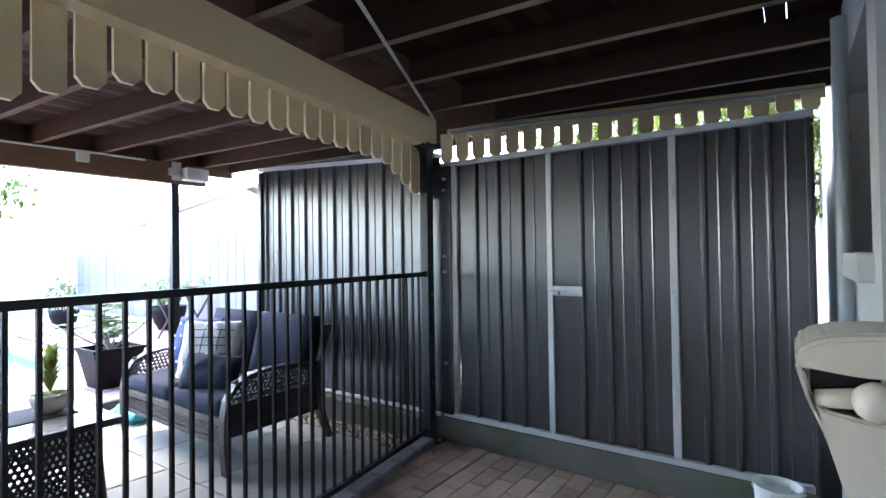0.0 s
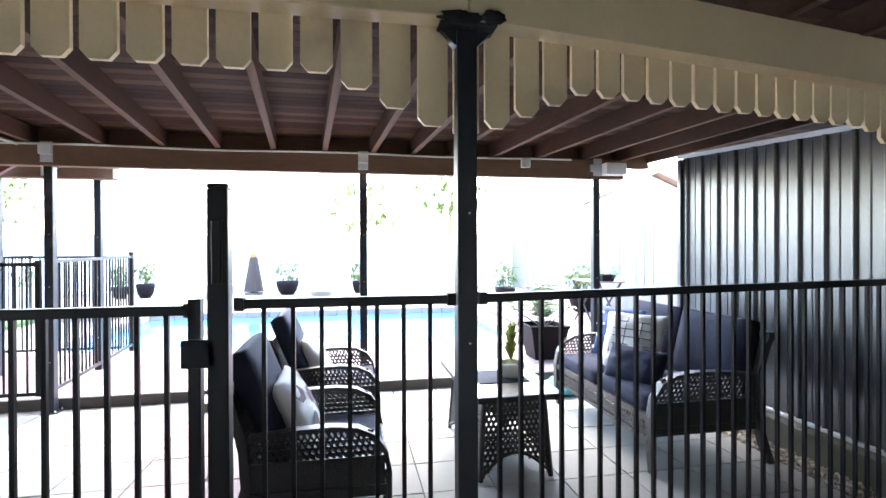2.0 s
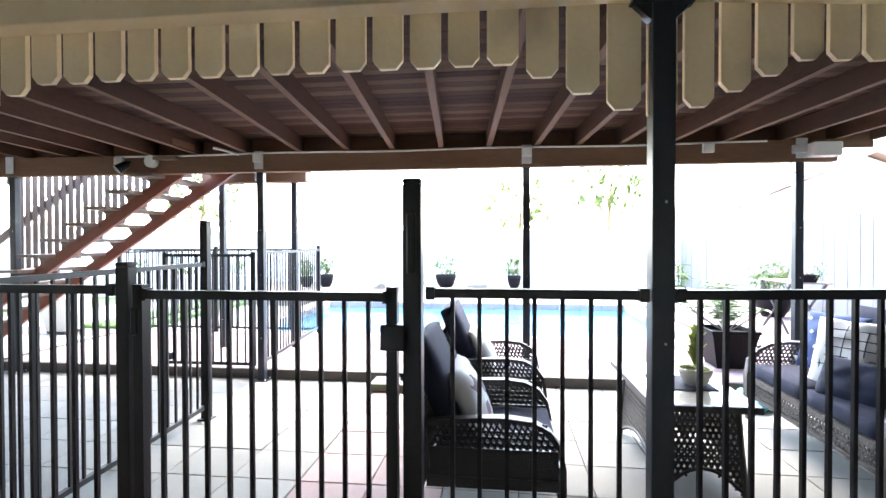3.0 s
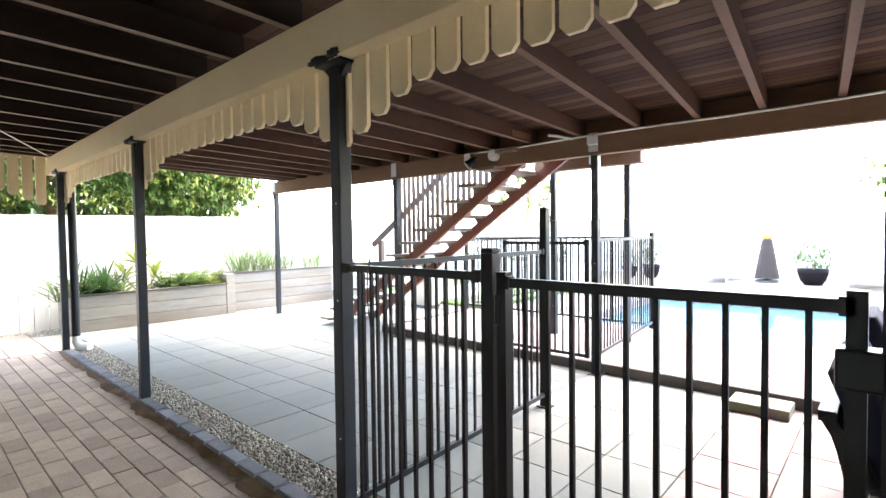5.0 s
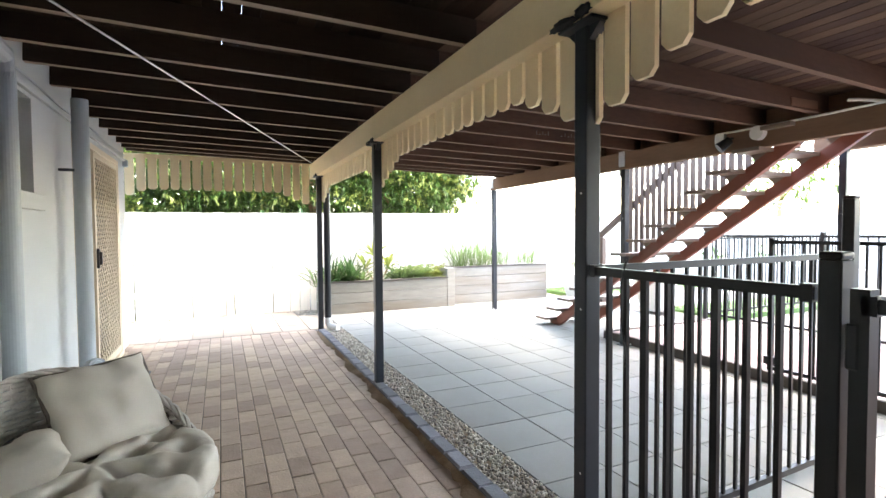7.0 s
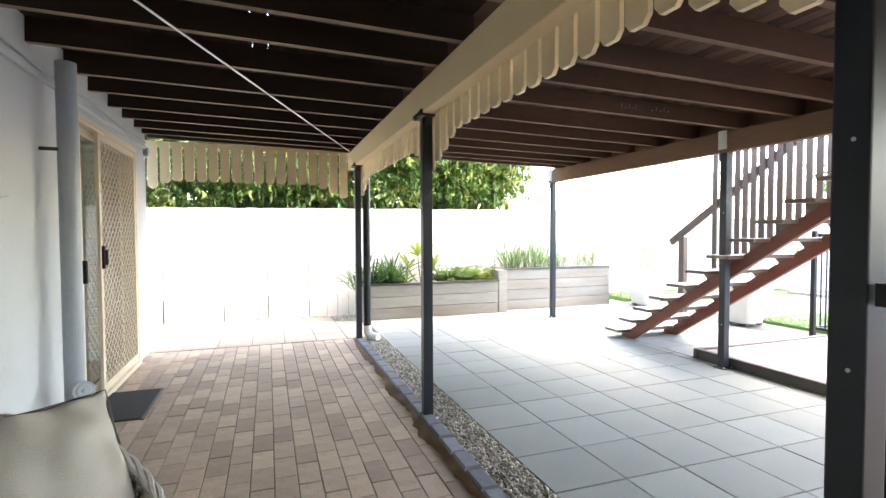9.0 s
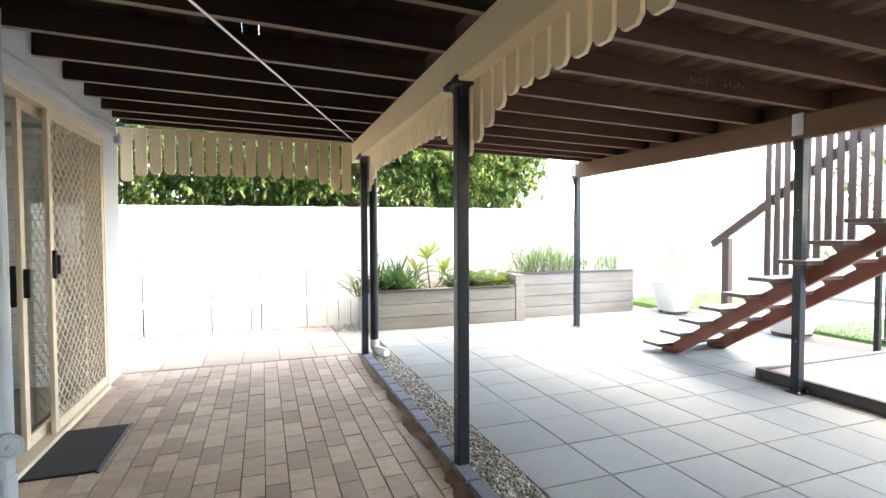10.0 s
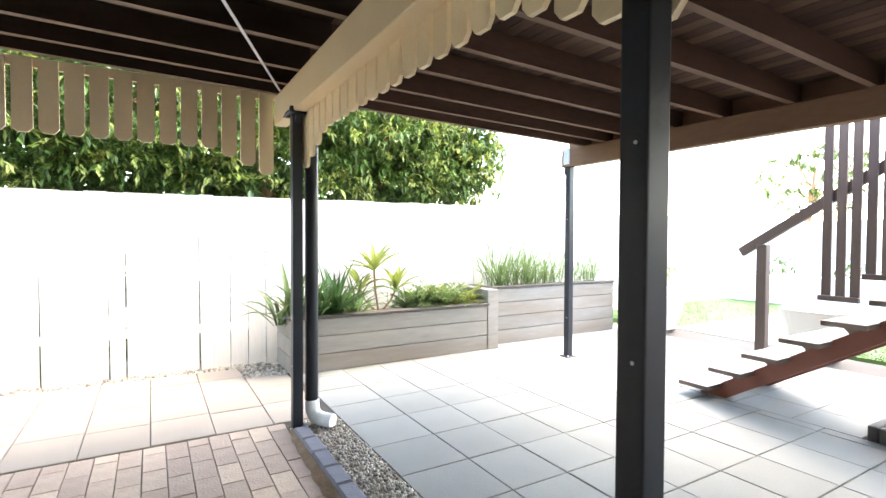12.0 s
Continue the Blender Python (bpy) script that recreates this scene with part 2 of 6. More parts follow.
def boxed(*a, **k):
    return box(bmesh.new(), *a, **k)


def cyl(bm, p, q, r0, r1=None, n=14, caps=True):
    p, q = Vector(p), Vector(q)
    d = q - p
    m = Matrix.Translation((p + q) / 2) @ d.to_track_quat("Z", "Y").to_matrix().to_4x4()
    bmesh.ops.create_cone(bm, cap_ends=caps, segments=n, radius1=r0, radius2=r0 if r1 is None else r1, depth=d.length, matrix=m)
    return bm


def bar(bm, p, q, w, h, up=(0, 0, 1)):
    """A straight piece of rectangular section from p to q, w across and h along up."""
    p, q = Vector(p), Vector(q)
    d = (q - p).normalized()
    s = d.cross(Vector(up))
    s = s.normalized() if s.length > 1e-6 else Vector((1, 0, 0))
    u = s.cross(d)
    vs = [bm.verts.new(c + s * a * w / 2 + u * b * h / 2) for c in (p, q) for a, b in ((-1, -1), (1, -1), (1, 1), (-1, 1))]
    for f in ((3, 2, 1, 0), (4, 5, 6, 7), (0, 1, 5, 4), (1, 2, 6, 5), (2, 3, 7, 6), (3, 0, 4, 7)):
        bm.faces.new([vs[i] for i in f])
    return bm


def tube(bm, pts, r, n=8):
    """A round tube through the points."""
    pts = [Vector(p) for p in pts]
    rings = []
    for i, p in enumerate(pts):
        d = (pts[min(i + 1, len(pts) - 1)] - pts[max(i - 1, 0)]).normalized()
        q = d.to_track_quat("Z", "Y").to_matrix()
        rr = r(i / (len(pts) - 1)) if callable(r) else r
        rings.append([bm.verts.new(p + q @ Vector((rr * math.cos(2 * math.pi * k / n), rr * math.sin(2 * math.pi * k / n), 0))) for k in range(n)])
    for a, b in zip(rings, rings[1:]):
        for k in range(n):
            bm.faces.new((a[k], a[(k + 1) % n], b[(k + 1) % n], b[k]))
    bm.faces.new(rings[0][::-1])
    bm.faces.new(rings[-1])
    return bm


def lathe(bm, profile, centre, n=28):
    cx, cy, cz = centre
    rings = [[bm.verts.new((cx + r * math.cos(2 * math.pi * k / n), cy + r * math.sin(2 * math.pi * k / n), cz + z)) for k in range(n)] for r, z in profile]
    for a, b in zip(rings, rings[1:]):
        for k in range(n):
            bm.faces.new((a[k], a[(k + 1) % n], b[(k + 1) % n], b[k]))
    bm.faces.new(rings[0][::-1])
    bm.faces.new(rings[-1])
    return bm


def prism(bm, outline, axis, a0, a1):
    """A flat outline in two axes pulled along the third."""
    def place(u, v, a):
        return {"x": (a, u, v), "y": (u, a, v), "z": (u, v, a)}[axis]
    lo, hi = [[bm.verts.new(place(u, v, a)) for u, v in outline] for a in (a0, a1)]
    n = len(outline)
    bm.faces.new(lo[::-1])
    bm.faces.new(hi)
    for i in range(n):
        bm.faces.new((lo[i], lo[(i + 1) % n], hi[(i + 1) % n], hi[i]))
    bmesh.ops.recalc_face_normals(bm, faces=bm.faces[:])
    return bm


def pillow(w, h, t, m, n=14, power=4, wobble=0.006, seed=0):
    """A stuffed cushion, w by h, t thick, lying in the xy plane of m."""
    bm = bmesh.new()
    grid = {}
    for side in (1, -1):
        for i in range(n + 1):
            for j in range(n + 1):
                u, v = 2 * i / n - 1, 2 * j / n - 1
                rim = i in (0, n) or j in (0, n)
                if rim and side == -1:
                    grid[side, i, j] = grid[1, i, j]
                    continue
                k = max(0.0, (1 - abs(u) ** power) * (1 - abs(v) ** power)) ** 0.5
                pinch = 1 - 0.05 * (1 - abs(u * v)) * max(abs(u), abs(v)) ** 6
                p = Vector((u * w / 2 * pinch, v * h / 2 * pinch, side * t / 2 * k))
                p += Vector((0, 0, wobble * 2 * noise.noise(Vector((u * 2.2 + seed, v * 2.2, side * 3 + seed)))))
                grid[side, i, j] = bm.verts.new(m @ p)
        for i in range(n):
            for j in range(n):
                q = [grid[side, i, j], grid[side, i + 1, j], grid[side, i + 1, j + 1], grid[side, i, j + 1]]
                bm.faces.new(q if side == 1 else q[::-1])
    return bm


def lattice(bm, a, b, c, d, pitch=0.03, strip=0.009, thick=0.006, keep=None, horizontals=True):
    """An open cane weave on the patch a-b-c-d (a to b along the bottom, d to c along the top)."""
    a, b, c, d = map(Vector, (a, b, c, d))
    w, h = (b - a).length, (d - a).length
    nrm = (b - a).cross(d - a).normalized()

    def at(u, v):
        return (a * (1 - u) + b * u) * (1 - v) + (d * (1 - u) + c * u) * v
    lines = []
    k = -h * 0.6
    while k < w + h * 0.6:
        lines += [(k, 0, k + h * 0.58, h), (k + h * 0.58, 0, k, h)]
        k += pitch
    if horizontals:
        for i in range(1, int(h / pitch)):
            lines.append((0, i * pitch, w, i * pitch))
    for x0, y0, x1, y1 in lines:
        n = max(2, int(math.hypot(x1 - x0, y1 - y0) / 0.05))
        for i in range(n):
            seg = [((x0 + (x1 - x0) * s) / w, (y0 + (y1 - y0) * s) / h) for s in (i / n, (i + 1) / n)]
            mid = ((seg[0][0] + seg[1][0]) / 2, (seg[0][1] + seg[1][1]) / 2)
            if not (0 <= mid[0] <= 1 and 0 <= mid[1] <= 1) or (keep and not keep(*mid)):
                continue
            p, q = [at(min(max(u, 0), 1), min(max(v, 0), 1)) for u, v in seg]
            if (q - p).length < 1e-4:
                continue
            bar(bm, p, q, strip, thick, nrm)
    return bm


def leaf_mesh(name, items, mat, parent, label="", seg=2):
    """Leaves from (base, direction, length, width, droop): tapered, folded blades in one mesh."""
    verts, faces = [], []
    for base, d, ln, wd, droop in items:
        d = d.normalized()
        s = d.cross(Vector((0, 0, 1)))
        s = s.normalized() if s.length > 1e-3 else Vector((1, 0, 0))
        i0 = len(verts)
        for k in range(seg + 1):
            f = k / seg
            c = base + d * (ln * f) - Vector((0, 0, droop * ln * f * f))
            ww = wd * (0.35 + 1.3 * f if f < 0.5 else 2.0 * (1 - f)) if seg > 1 else wd
            if k == seg:
                verts.append(c)
            else:
                up = s.cross(d) * ww * 0.25
                verts.extend((c - s * ww / 2 + up, c, c + s * ww / 2 + up))
        for k in range(seg):
            q = i0 + 3 * k
            if k == seg - 1:
                faces += [(q, q + 1, q + 3), (q + 1, q + 2, q + 3)]
            else:
                faces += [(q, q + 1, q + 4, q + 3), (q + 1, q + 2, q + 5, q + 4)]
    me = bpy.data.meshes.new(name)
    me.from_pydata([tuple(v) for v in verts], [], faces)
    return link(name, me, mat, parent, label)


# ---- setting: ground, paving beds, house, enclosing fences ----
BEAM_POSTS = (-2.70, -0.03, 2.595, 5.205, 7.70)
POST_X = (0.0, -0.012, -0.038, -0.038, 0.0)


def skew(y):
    """The last bay before the shed runs slightly outwards."""
    return -0.15 * max(0.0, y - 5.195)


OUT_X, OUT_POSTS = -3.04, (-3.275, -0.29, 2.40, 4.95, 7.26)
SHED_Y = 7.85

bm = bmesh.new()
for x0, x1, y0, y1 in ((-70, -9.0, -70, 70), (-5.0, 70, -70, 70), (-9.0, -5.0, -70, 0.9), (-9.0, -5.0, 7.4, 70)):
    box(bm, x0, x1, y0, y1, -0.6, -0.075)
whole("ground", bm, GROUND, "dry bare ground round the paving", "ground", "structure")
whole("floor", boxed(-0.06, 3.2, -2.83, SHED_Y + 3.0, -0.07, -0.012), JOINT, "brown clay brick paving under the house", "floor", "structure")
floor_bricks = bpy.data.objects["floor"]
pavement = whole("pavement", boxed(-5.6, -0.31, -4.3, SHED_Y, -0.072, -0.012), JOINT, "light grey square concrete pavers", "pavement", "structure")
sand_pavement = whole("pavement_side", boxed(-0.31, 4.0, -4.45, -2.83, -0.071, -0.012), JOINT, "sandy square concrete pavers by the fence", "pavement", "structure")
raised = whole("terrace", boxed(-5.05, -3.16, -0.64, 7.6, -0.07, 0.055), JOINT, "raised terrace of pinkish pavers with dark timber edge", "terrace", "structure")
bm = boxed(-5.05, -3.10, -0.70, -0.645, -0.03, 0.095, 0.006)
box(bm, -3.155, -3.10, -0.64, 7.6, -0.03, 0.095, 0.006)
part("edge_board", bm, SLEEPCAP, raised, "dark weathered timber edging")

# the house wall, with the door and window openings cut through
HX = 2.25
house = thing("wall_east", (HX, 0, 0), "pale rendered house wall with door and high windows", "wall", kind="structure")
DOOR = (-2.46, -0.62)
W1 = (0.26, 1.35, 1.58, 2.16)


def wall_with_holes(x0, x1, ya, yb, z1, holes):
    b = bmesh.new()
    ys = sorted({ya, yb, *[h for hole in holes for h in hole[:2]]})
    for p, q in zip(ys, ys[1:]):
        inside = [h for h in holes if h[0] <= p and h[1] >= q]
        if not inside:
            box(b, x0, x1, p, q, -0.05, z1)
        for h in inside:
            if h[2] > -0.04:
                box(b, x0, x1, p, q, -0.05, h[2])
            box(b, x0, x1, p, q, h[3], z1)
    return b


part("wall", wall_with_holes(HX, HX + 0.22, -2.90, 6.85, 4.9, [(*DOOR, -0.05, 2.14), W1]), WALL, house)
W2 = (7.05, 8.3, 1.30, 2.14)
part("wall", wall_with_holes(1.95, HX + 0.22, 6.853, 12.5, 4.9, [W2]), WALL, house)
part("wall", boxed(HX + 0.223, 7.0, -2.90, -2.70, -0.05, 4.9), WALL, house)
part("wall", boxed(HX + 0.223, 7.0, 12.3, 12.5, -0.05, 4.9), WALL, house)
# this wall's opening is added, out of view, to let sky light in
part("wall", wall_with_holes(7.003, 7.2, -2.9, 12.5, 4.9, [(-2.3, -0.3, 0.8, 2.2)]), WALL, house)
for y0, y1, z0, z1, x in ((*W1, HX), (*W2, 1.95)):
    w = thing("window_1", (x, (y0 + y1) / 2, z0), "high window in a deep pale reveal with a sill", "window", kind="structure")
    b = boxed(x + 0.13, x + 0.17, y0, y0 + 0.04, z0, z1)
    box(b, x + 0.13, x + 0.17, y1 - 0.04, y1, z0, z1)
    box(b, x + 0.13, x + 0.17, y0 + 0.04, y1 - 0.04, z0, z0 + 0.04)
    box(b, x + 0.13, x + 0.17, y0 + 0.04, y1 - 0.04, z1 - 0.04, z1)
    part("window_frame", b, ALU, w, "cream aluminium frame")
    part("pane", boxed(x + 0.145, x + 0.151, y0 + 0.04, y1 - 0.04, z0 + 0.04, z1 - 0.04), GLASS, w)
    part("curtain", boxed(x + 0.20, x + 0.21, y0 + 0.0, y1, z0, z1), ROOMWALL, w, "pale drawn blind")
    part("window_sill", boxed(x - 0.045, x + 0.13, y0 - 0.05, y1 + 0.05, z0 - 0.10, z0 - 0.002, 0.008, 2), WALL, w)
# room behind the sliding door
room = thing("room", (3.4, -1.5, 0), "white painted brick room seen through the open sliding door", "room", kind="structure")
south = part("wall", boxed(HX + 0.225, 7.0, -2.698, -2.60, 0, 2.5), ROOMWALL, room)
part("wall", boxed(HX + 0.225, 7.0, 0.30, 0.35, 0, 2.5), ROOMWALL, room)
part("ceiling", boxed(HX + 0.225, 7.0, -2.60, 0.30, 2.5, 2.55), ROOMWALL, room)
part("floor", boxed(HX + 0.225, 7.0, -2.60, 0.30, -0.05, 0.02), SANDPAVER, room, "beige floor covering")
part("skirting", boxed(HX + 0.23, 6.99, -2.588, -2.572, 0.02, 0.12, 0.003), WHITEPVC, room, "white skirting board")
RB = boxed(-0.113, 0.113, -0.006, 0.012, -0.037, 0.037, 0.004)
room_brick = bpy.data.meshes.new("brick")
RB.to_mesh(room_brick)
RB.free()
room_brick.materials.append(ROOMBRICK)
for row in range(27):
    for k in range(8):
        bx = HX + 0.36 + 0.236 * k + (0.118 if row % 2 else 0)
        ob = new("brick", room_brick)
        ob.location = (bx, -2.599, 0.165 + 0.086 * row)
        ob.parent = south
unit = thing("air_conditioner", (2.75, -2.58, 2.06), "white wall-hung air conditioner inside the room", "air conditioner")
part("housing", boxed(2.50, 3.10, -2.585, -2.40, 2.13, 2.42, 0.03, 3), WHITEPVC, unit)
part("flap", boxed(2.53, 3.07, -2.42, -2.392, 2.145, 2.185, 0.006), PIPE, unit)
whole("floor_mat", boxed(2.90, 3.4, -2.40, -1.95, 0.0205, 0.03, 0.003), RUBBER, "dark mat on the room floor", "mat")
# unseen window added only to brighten the room; its pane casts no shadow
w = thing("added_window", (7.0, -1.4, 0.9), "unseen wide aluminium window added to light the room", "window", kind="structure")
for a in ((-2.3, -2.25, 0.8, 2.2), (-0.35, -0.30, 0.8, 2.2), (-2.249, -0.351, 0.8, 0.85), (-2.249, -0.351, 2.15, 2.2)):
    part("window_frame", boxed(7.06, 7.11, *a, 0.004), ALU, w)
pane = part("pane", boxed(7.082, 7.088, -2.249, -0.351, 0.85, 2.15), GLASS, w)
pane.visible_shadow = False

# the upper floor's deck over the whole place
joists = thing("joists", (-0.4, 2.4, 2.31), "dark stained timber floor joists, undersides coloured paler as if lit from below", "joists", kind="structure")


def joist_z(x):
    """The deck falls slightly outwards."""
    return 2.295 + 0.024 * x


JOISTS = (-3.06, -2.78, -2.46, -2.04, -1.62, -1.14, -0.68, -0.14, 0.36, 0.76, 1.26, 1.74, 2.26, 2.80, 3.27, 3.71, 4.17, 4.61, 5.04, 5.41, 5.78, 6.20, 6.65, 7.14, 7.55, 7.9)


def joist_slope(y):
    """The joists fan out with the bent beam towards the shed."""
    for y0, y1, s0, s1 in ((-9, 2.1, 0, 0), (2.1, 2.8, 0, 0.085), (2.8, 5.2, 0.085, 0.085), (5.2, 6.3, 0.085, 0.14), (6.3, 7.5, 0.14, 0.18), (7.5, 9, 0.18, 0.21)):
        if y <= y1:
            return s0 + (s1 - s0) * (y - y0) / (y1 - y0)


for y in JOISTS:
    j = 0.004 * noise.noise(Vector((y, 0, 0)))
    xa = HX - 0.003 if y < 6.8 else 1.945
    for x0, x1, under in ((xa, -0.02, UNDERLIT), (-0.021, OUT_X - 0.06, UNDERLITOUT)):
        # house side takes the dark joist colour, outer bay its lightened copy
        ob = part("joist", bar(bmesh.new(), (x0, y + joist_slope(y) * (x0 + 3), joist_z(x0) + 0.0675 + j), (x1, y + joist_slope(y) * (x1 + 3) + j, joist_z(x1) + 0.0675 + j), 0.046, 0.135), JOIST if x0 > 0 else JOISTOUTLIT, joists)
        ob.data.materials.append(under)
        # bottom faces get the paler colour that stands for bounced light
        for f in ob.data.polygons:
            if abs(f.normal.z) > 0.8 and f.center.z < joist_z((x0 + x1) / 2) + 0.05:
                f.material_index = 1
ceil, outer = bmesh.new(), bmesh.new()
x = OUT_X - 0.10
k = 0
while x < HX + 0.15:
    gap = (0.004 if k % 7 == 3 else 0.0008) + 0.0022 * abs(noise.noise(Vector((x * 9, 3, 0))))
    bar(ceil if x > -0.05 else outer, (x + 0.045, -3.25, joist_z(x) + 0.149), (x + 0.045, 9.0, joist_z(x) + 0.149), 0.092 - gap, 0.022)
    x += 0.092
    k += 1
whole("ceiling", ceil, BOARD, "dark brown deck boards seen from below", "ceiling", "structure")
# outer boards: brighter light painted in through the lighter board colour
whole("ceiling_outer", outer, BOARDOUTLIT, "reddish brown deck boards seen from below, coloured lighter for the brighter bay", "ceiling", "structure")
whole("roof", boxed(HX, 7.3, -3.0, 12.6, 4.903, 5.1), FARWALL, "plain roof slab over the house", "roof", "structure")
bm = boxed(OUT_X - 0.045, OUT_X + 0.045, -3.36, 7.55, 2.032, 2.220, 0.004)
box(bm, OUT_X - 0.10, OUT_X - 0.062, -3.36, 7.9, 2.16, 2.40, 0.004)
whole("outer_beam", bm, OUTBEAM, "brown timber edge beam on steel posts", "beam", "structure")

# painted beam with its hanging pickets
beam = thing("beam", (0, 2.4, 2.06), "cream painted timber beam with hanging scalloped pickets", "beam", kind="structure")
part("bearer", boxed(-0.045, 0.045, -3.16, 5.195, 2.088, 2.292, 0.006, 2), CREAM, beam)
part("bearer", bar(bmesh.new(), (0, 5.197, 2.19), (skew(7.78), 7.78, 2.19), 0.089, 0.203), CREAM, beam)


def picket(axis, c, off, top, low, w=0.050):
    """One hanging picket with clipped lower corners; c along the beam, off across it."""
    out = [(c - w, top), (c + w, top), (c + w, low + 0.026), (c + w - 0.022, low), (c - w + 0.022, low), (c - w, low + 0.026)]
    b = bmesh.new()
    prism(b, out, axis, off - 0.0095, off + 0.0095)
    return b


y = -3.028
while y < 7.76:
    near = min(abs(y - p) for p in BEAM_POSTS)
    low = min(1.918, 1.715 + 0.44 * near) + 0.004 * noise.noise(Vector((y * 7, 1, 0)))
    part("picket", picket("x", y, -0.056 + skew(y), 2.18, low, 0.050 if y < 5.2 else 0.0435), CREAM, beam)
    y += 0.125 if y < 5.09 else 0.1145
v = thing("valance_end", (1.26, -3.20, 1.9), "cream picket valance closing the end of the undercroft", "valance", kind="structure")
part("rail", boxed(0.01, 2.46, -3.232, -3.2115, 2.285, 2.345, 0.003), CREAM, v)
x = 0.095
while x < 2.43:
    part("picket", picket("y", x, -3.20, 2.34, min(1.895, 1.72 + 0.44 * min(x - 0.06, 2.46 - x))), CREAM, v)
    x += 0.1262
v = thing("valance_back", (0.7, 8.45, 2.2), "cream picket valance closing the gap above the shed", "valance", kind="structure")
VB = Matrix.Translation((-0.54, 8.20, 0)) @ Matrix.Rotation(math.atan(0.23), 4, "Z")
part("rail", boxed(0.0, 2.53, 0.010, 0.030, 2.262, 2.352, 0.003, 1, VB), CREAM, v)
for k in range(19):
    b = picket("y", 0.0 + 0.1360 * k, 0.0, 2.30, 2.070 + 0.0065 * k)
    b.transform(VB)
    part("picket", b, CREAM, v)
cable = tube(bmesh.new(), [(-0.40 + 0.23 * i, 8.06 + 0.050 * i, 2.262 + 0.004 * math.sin(i * 2.0)) for i in range(11)], 0.012, 8)
whole("conduit_run", cable, PIPE, "grey conduit clipped along the last joist", "conduit")

# steel posts
def steel_post(x, y, top, plate, base=True):
    p = thing("steel_post", (x, y, 0), "dark painted square steel post on the paving", "post", "steel posts")
    part("shaft", boxed(x - 0.0335, x + 0.0335, y - 0.0335, y + 0.0335, 0, top, 0.005, 2), POST, p)
    for z in (0.42, 1.04, 1.47):
        part("screw_head", cyl(bmesh.new(), (x + 0.033, y + 0.006, z), (x + 0.0355, y + 0.006, z), 0.0042, n=8), GALV, p)
    if plate:
        part("cap_plate", boxed(x - 0.065, x + 0.065, y - 0.095, y + 0.095, top - 0.004 + 0.006, top + 0.014, 0.003), POST, p)
        for s in (-1, 1):
            part("gusset", prism(bmesh.new(), [(y + s * 0.034, top), (y + s * 0.085, top), (y + s * 0.034, top - 0.05)][::s], "x", x - 0.02, x + 0.02), POST, p)
    if base:
        part("foot_plate", boxed(x - 0.06, x + 0.06, y - 0.06, y + 0.06, -0.004, 0.008, 0.002), POST, p)
        for sx in (-1, 1):
            part("bolt", cyl(bmesh.new(), (x + sx * 0.05, y + 0.05, 0.006), (x + sx * 0.05, y + 0.05, 0.022), 0.008, n=6), GALV, p)
    return p


def ragged(bm, c, size, seed):
    """A lumpy smear of black sealant."""
    v0 = len(bm.verts)
    bmesh.ops.create_icosphere(bm, subdivisions=3, radius=1.0, matrix=Matrix.Identity(4))
    bm.verts.ensure_lookup_table()
    for v in bm.verts[v0:]:
        k = 1 + 0.55 * noise.noise(v.co * 2.3 + Vector((seed, seed * 0.7, 0)))
        v.co = Vector(c) + Vector((v.co.x * size[0], v.co.y * size[1], v.co.z * size[2])) * k
    return bm


for i, y in enumerate(BEAM_POSTS):
    px = skew(y) + POST_X[i]
    p = steel_post(px, y, 2.072, True)
    b = ragged(bmesh.new(), (skew(y) + 0.045, y - 0.035, 2.088), (0.016, 0.072, 0.018), i * 3.1)
    part("sealant", b, RUBBER, p, "ragged black sealant round the post head", smooth=True)
    part("sealant", ragged(bmesh.new(), (skew(y) + 0.048, y + 0.075, 2.095), (0.014, 0.036, 0.020), i * 1.7 + 9), RUBBER, p, smooth=True)
for y in OUT_POSTS:
    p = steel_post(OUT_X, y, 2.03, False)
    b = boxed(OUT_X + 0.0455, OUT_X + 0.056, y - 0.045, y + 0.045, 2.06, 2.23, 0.002)
    box(b, OUT_X - 0.0455, OUT_X + 0.0455, y - 0.046, y - 0.0405, 1.95, 2.031, 0.002)
    part("bracket", b, GALV, p, "galvanised bracket")
    for dz in (2.12, 2.17):
        part("bolt", cyl(bmesh.new(), (OUT_X + 0.052, y, dz), (OUT_X + 0.062, y, dz), 0.008, n=6), GALV, p)
for x, y in ((-4.12, 1.36), (-4.22, 2.23)):
    steel_post(x, y, 2.07, False)
b = boxed(-4.27, -4.10, 1.10, 2.42, 2.073, 2.21, 0.005)
whole("landing_beam", b, OUTBEAM, "brown timber beam under the stair landing", "beam", "structure")
b = bmesh.new()
for i in range(13):
    bar(b, (OUT_X - 0.14 - 0.092 * i, 1.45, 2.25), (OUT_X - 0.14 - 0.092 * i, 2.45, 2.25), 0.088, 0.022)
whole("stair_landing", b, BOARD, "timber boards of the stair landing", "landing", "structure")

# corrugated steel shed closing the end
shed = thing("shed", (0, SHED_Y, 0), "charcoal ribbed steel garden shed with galvanised trim", "shed")


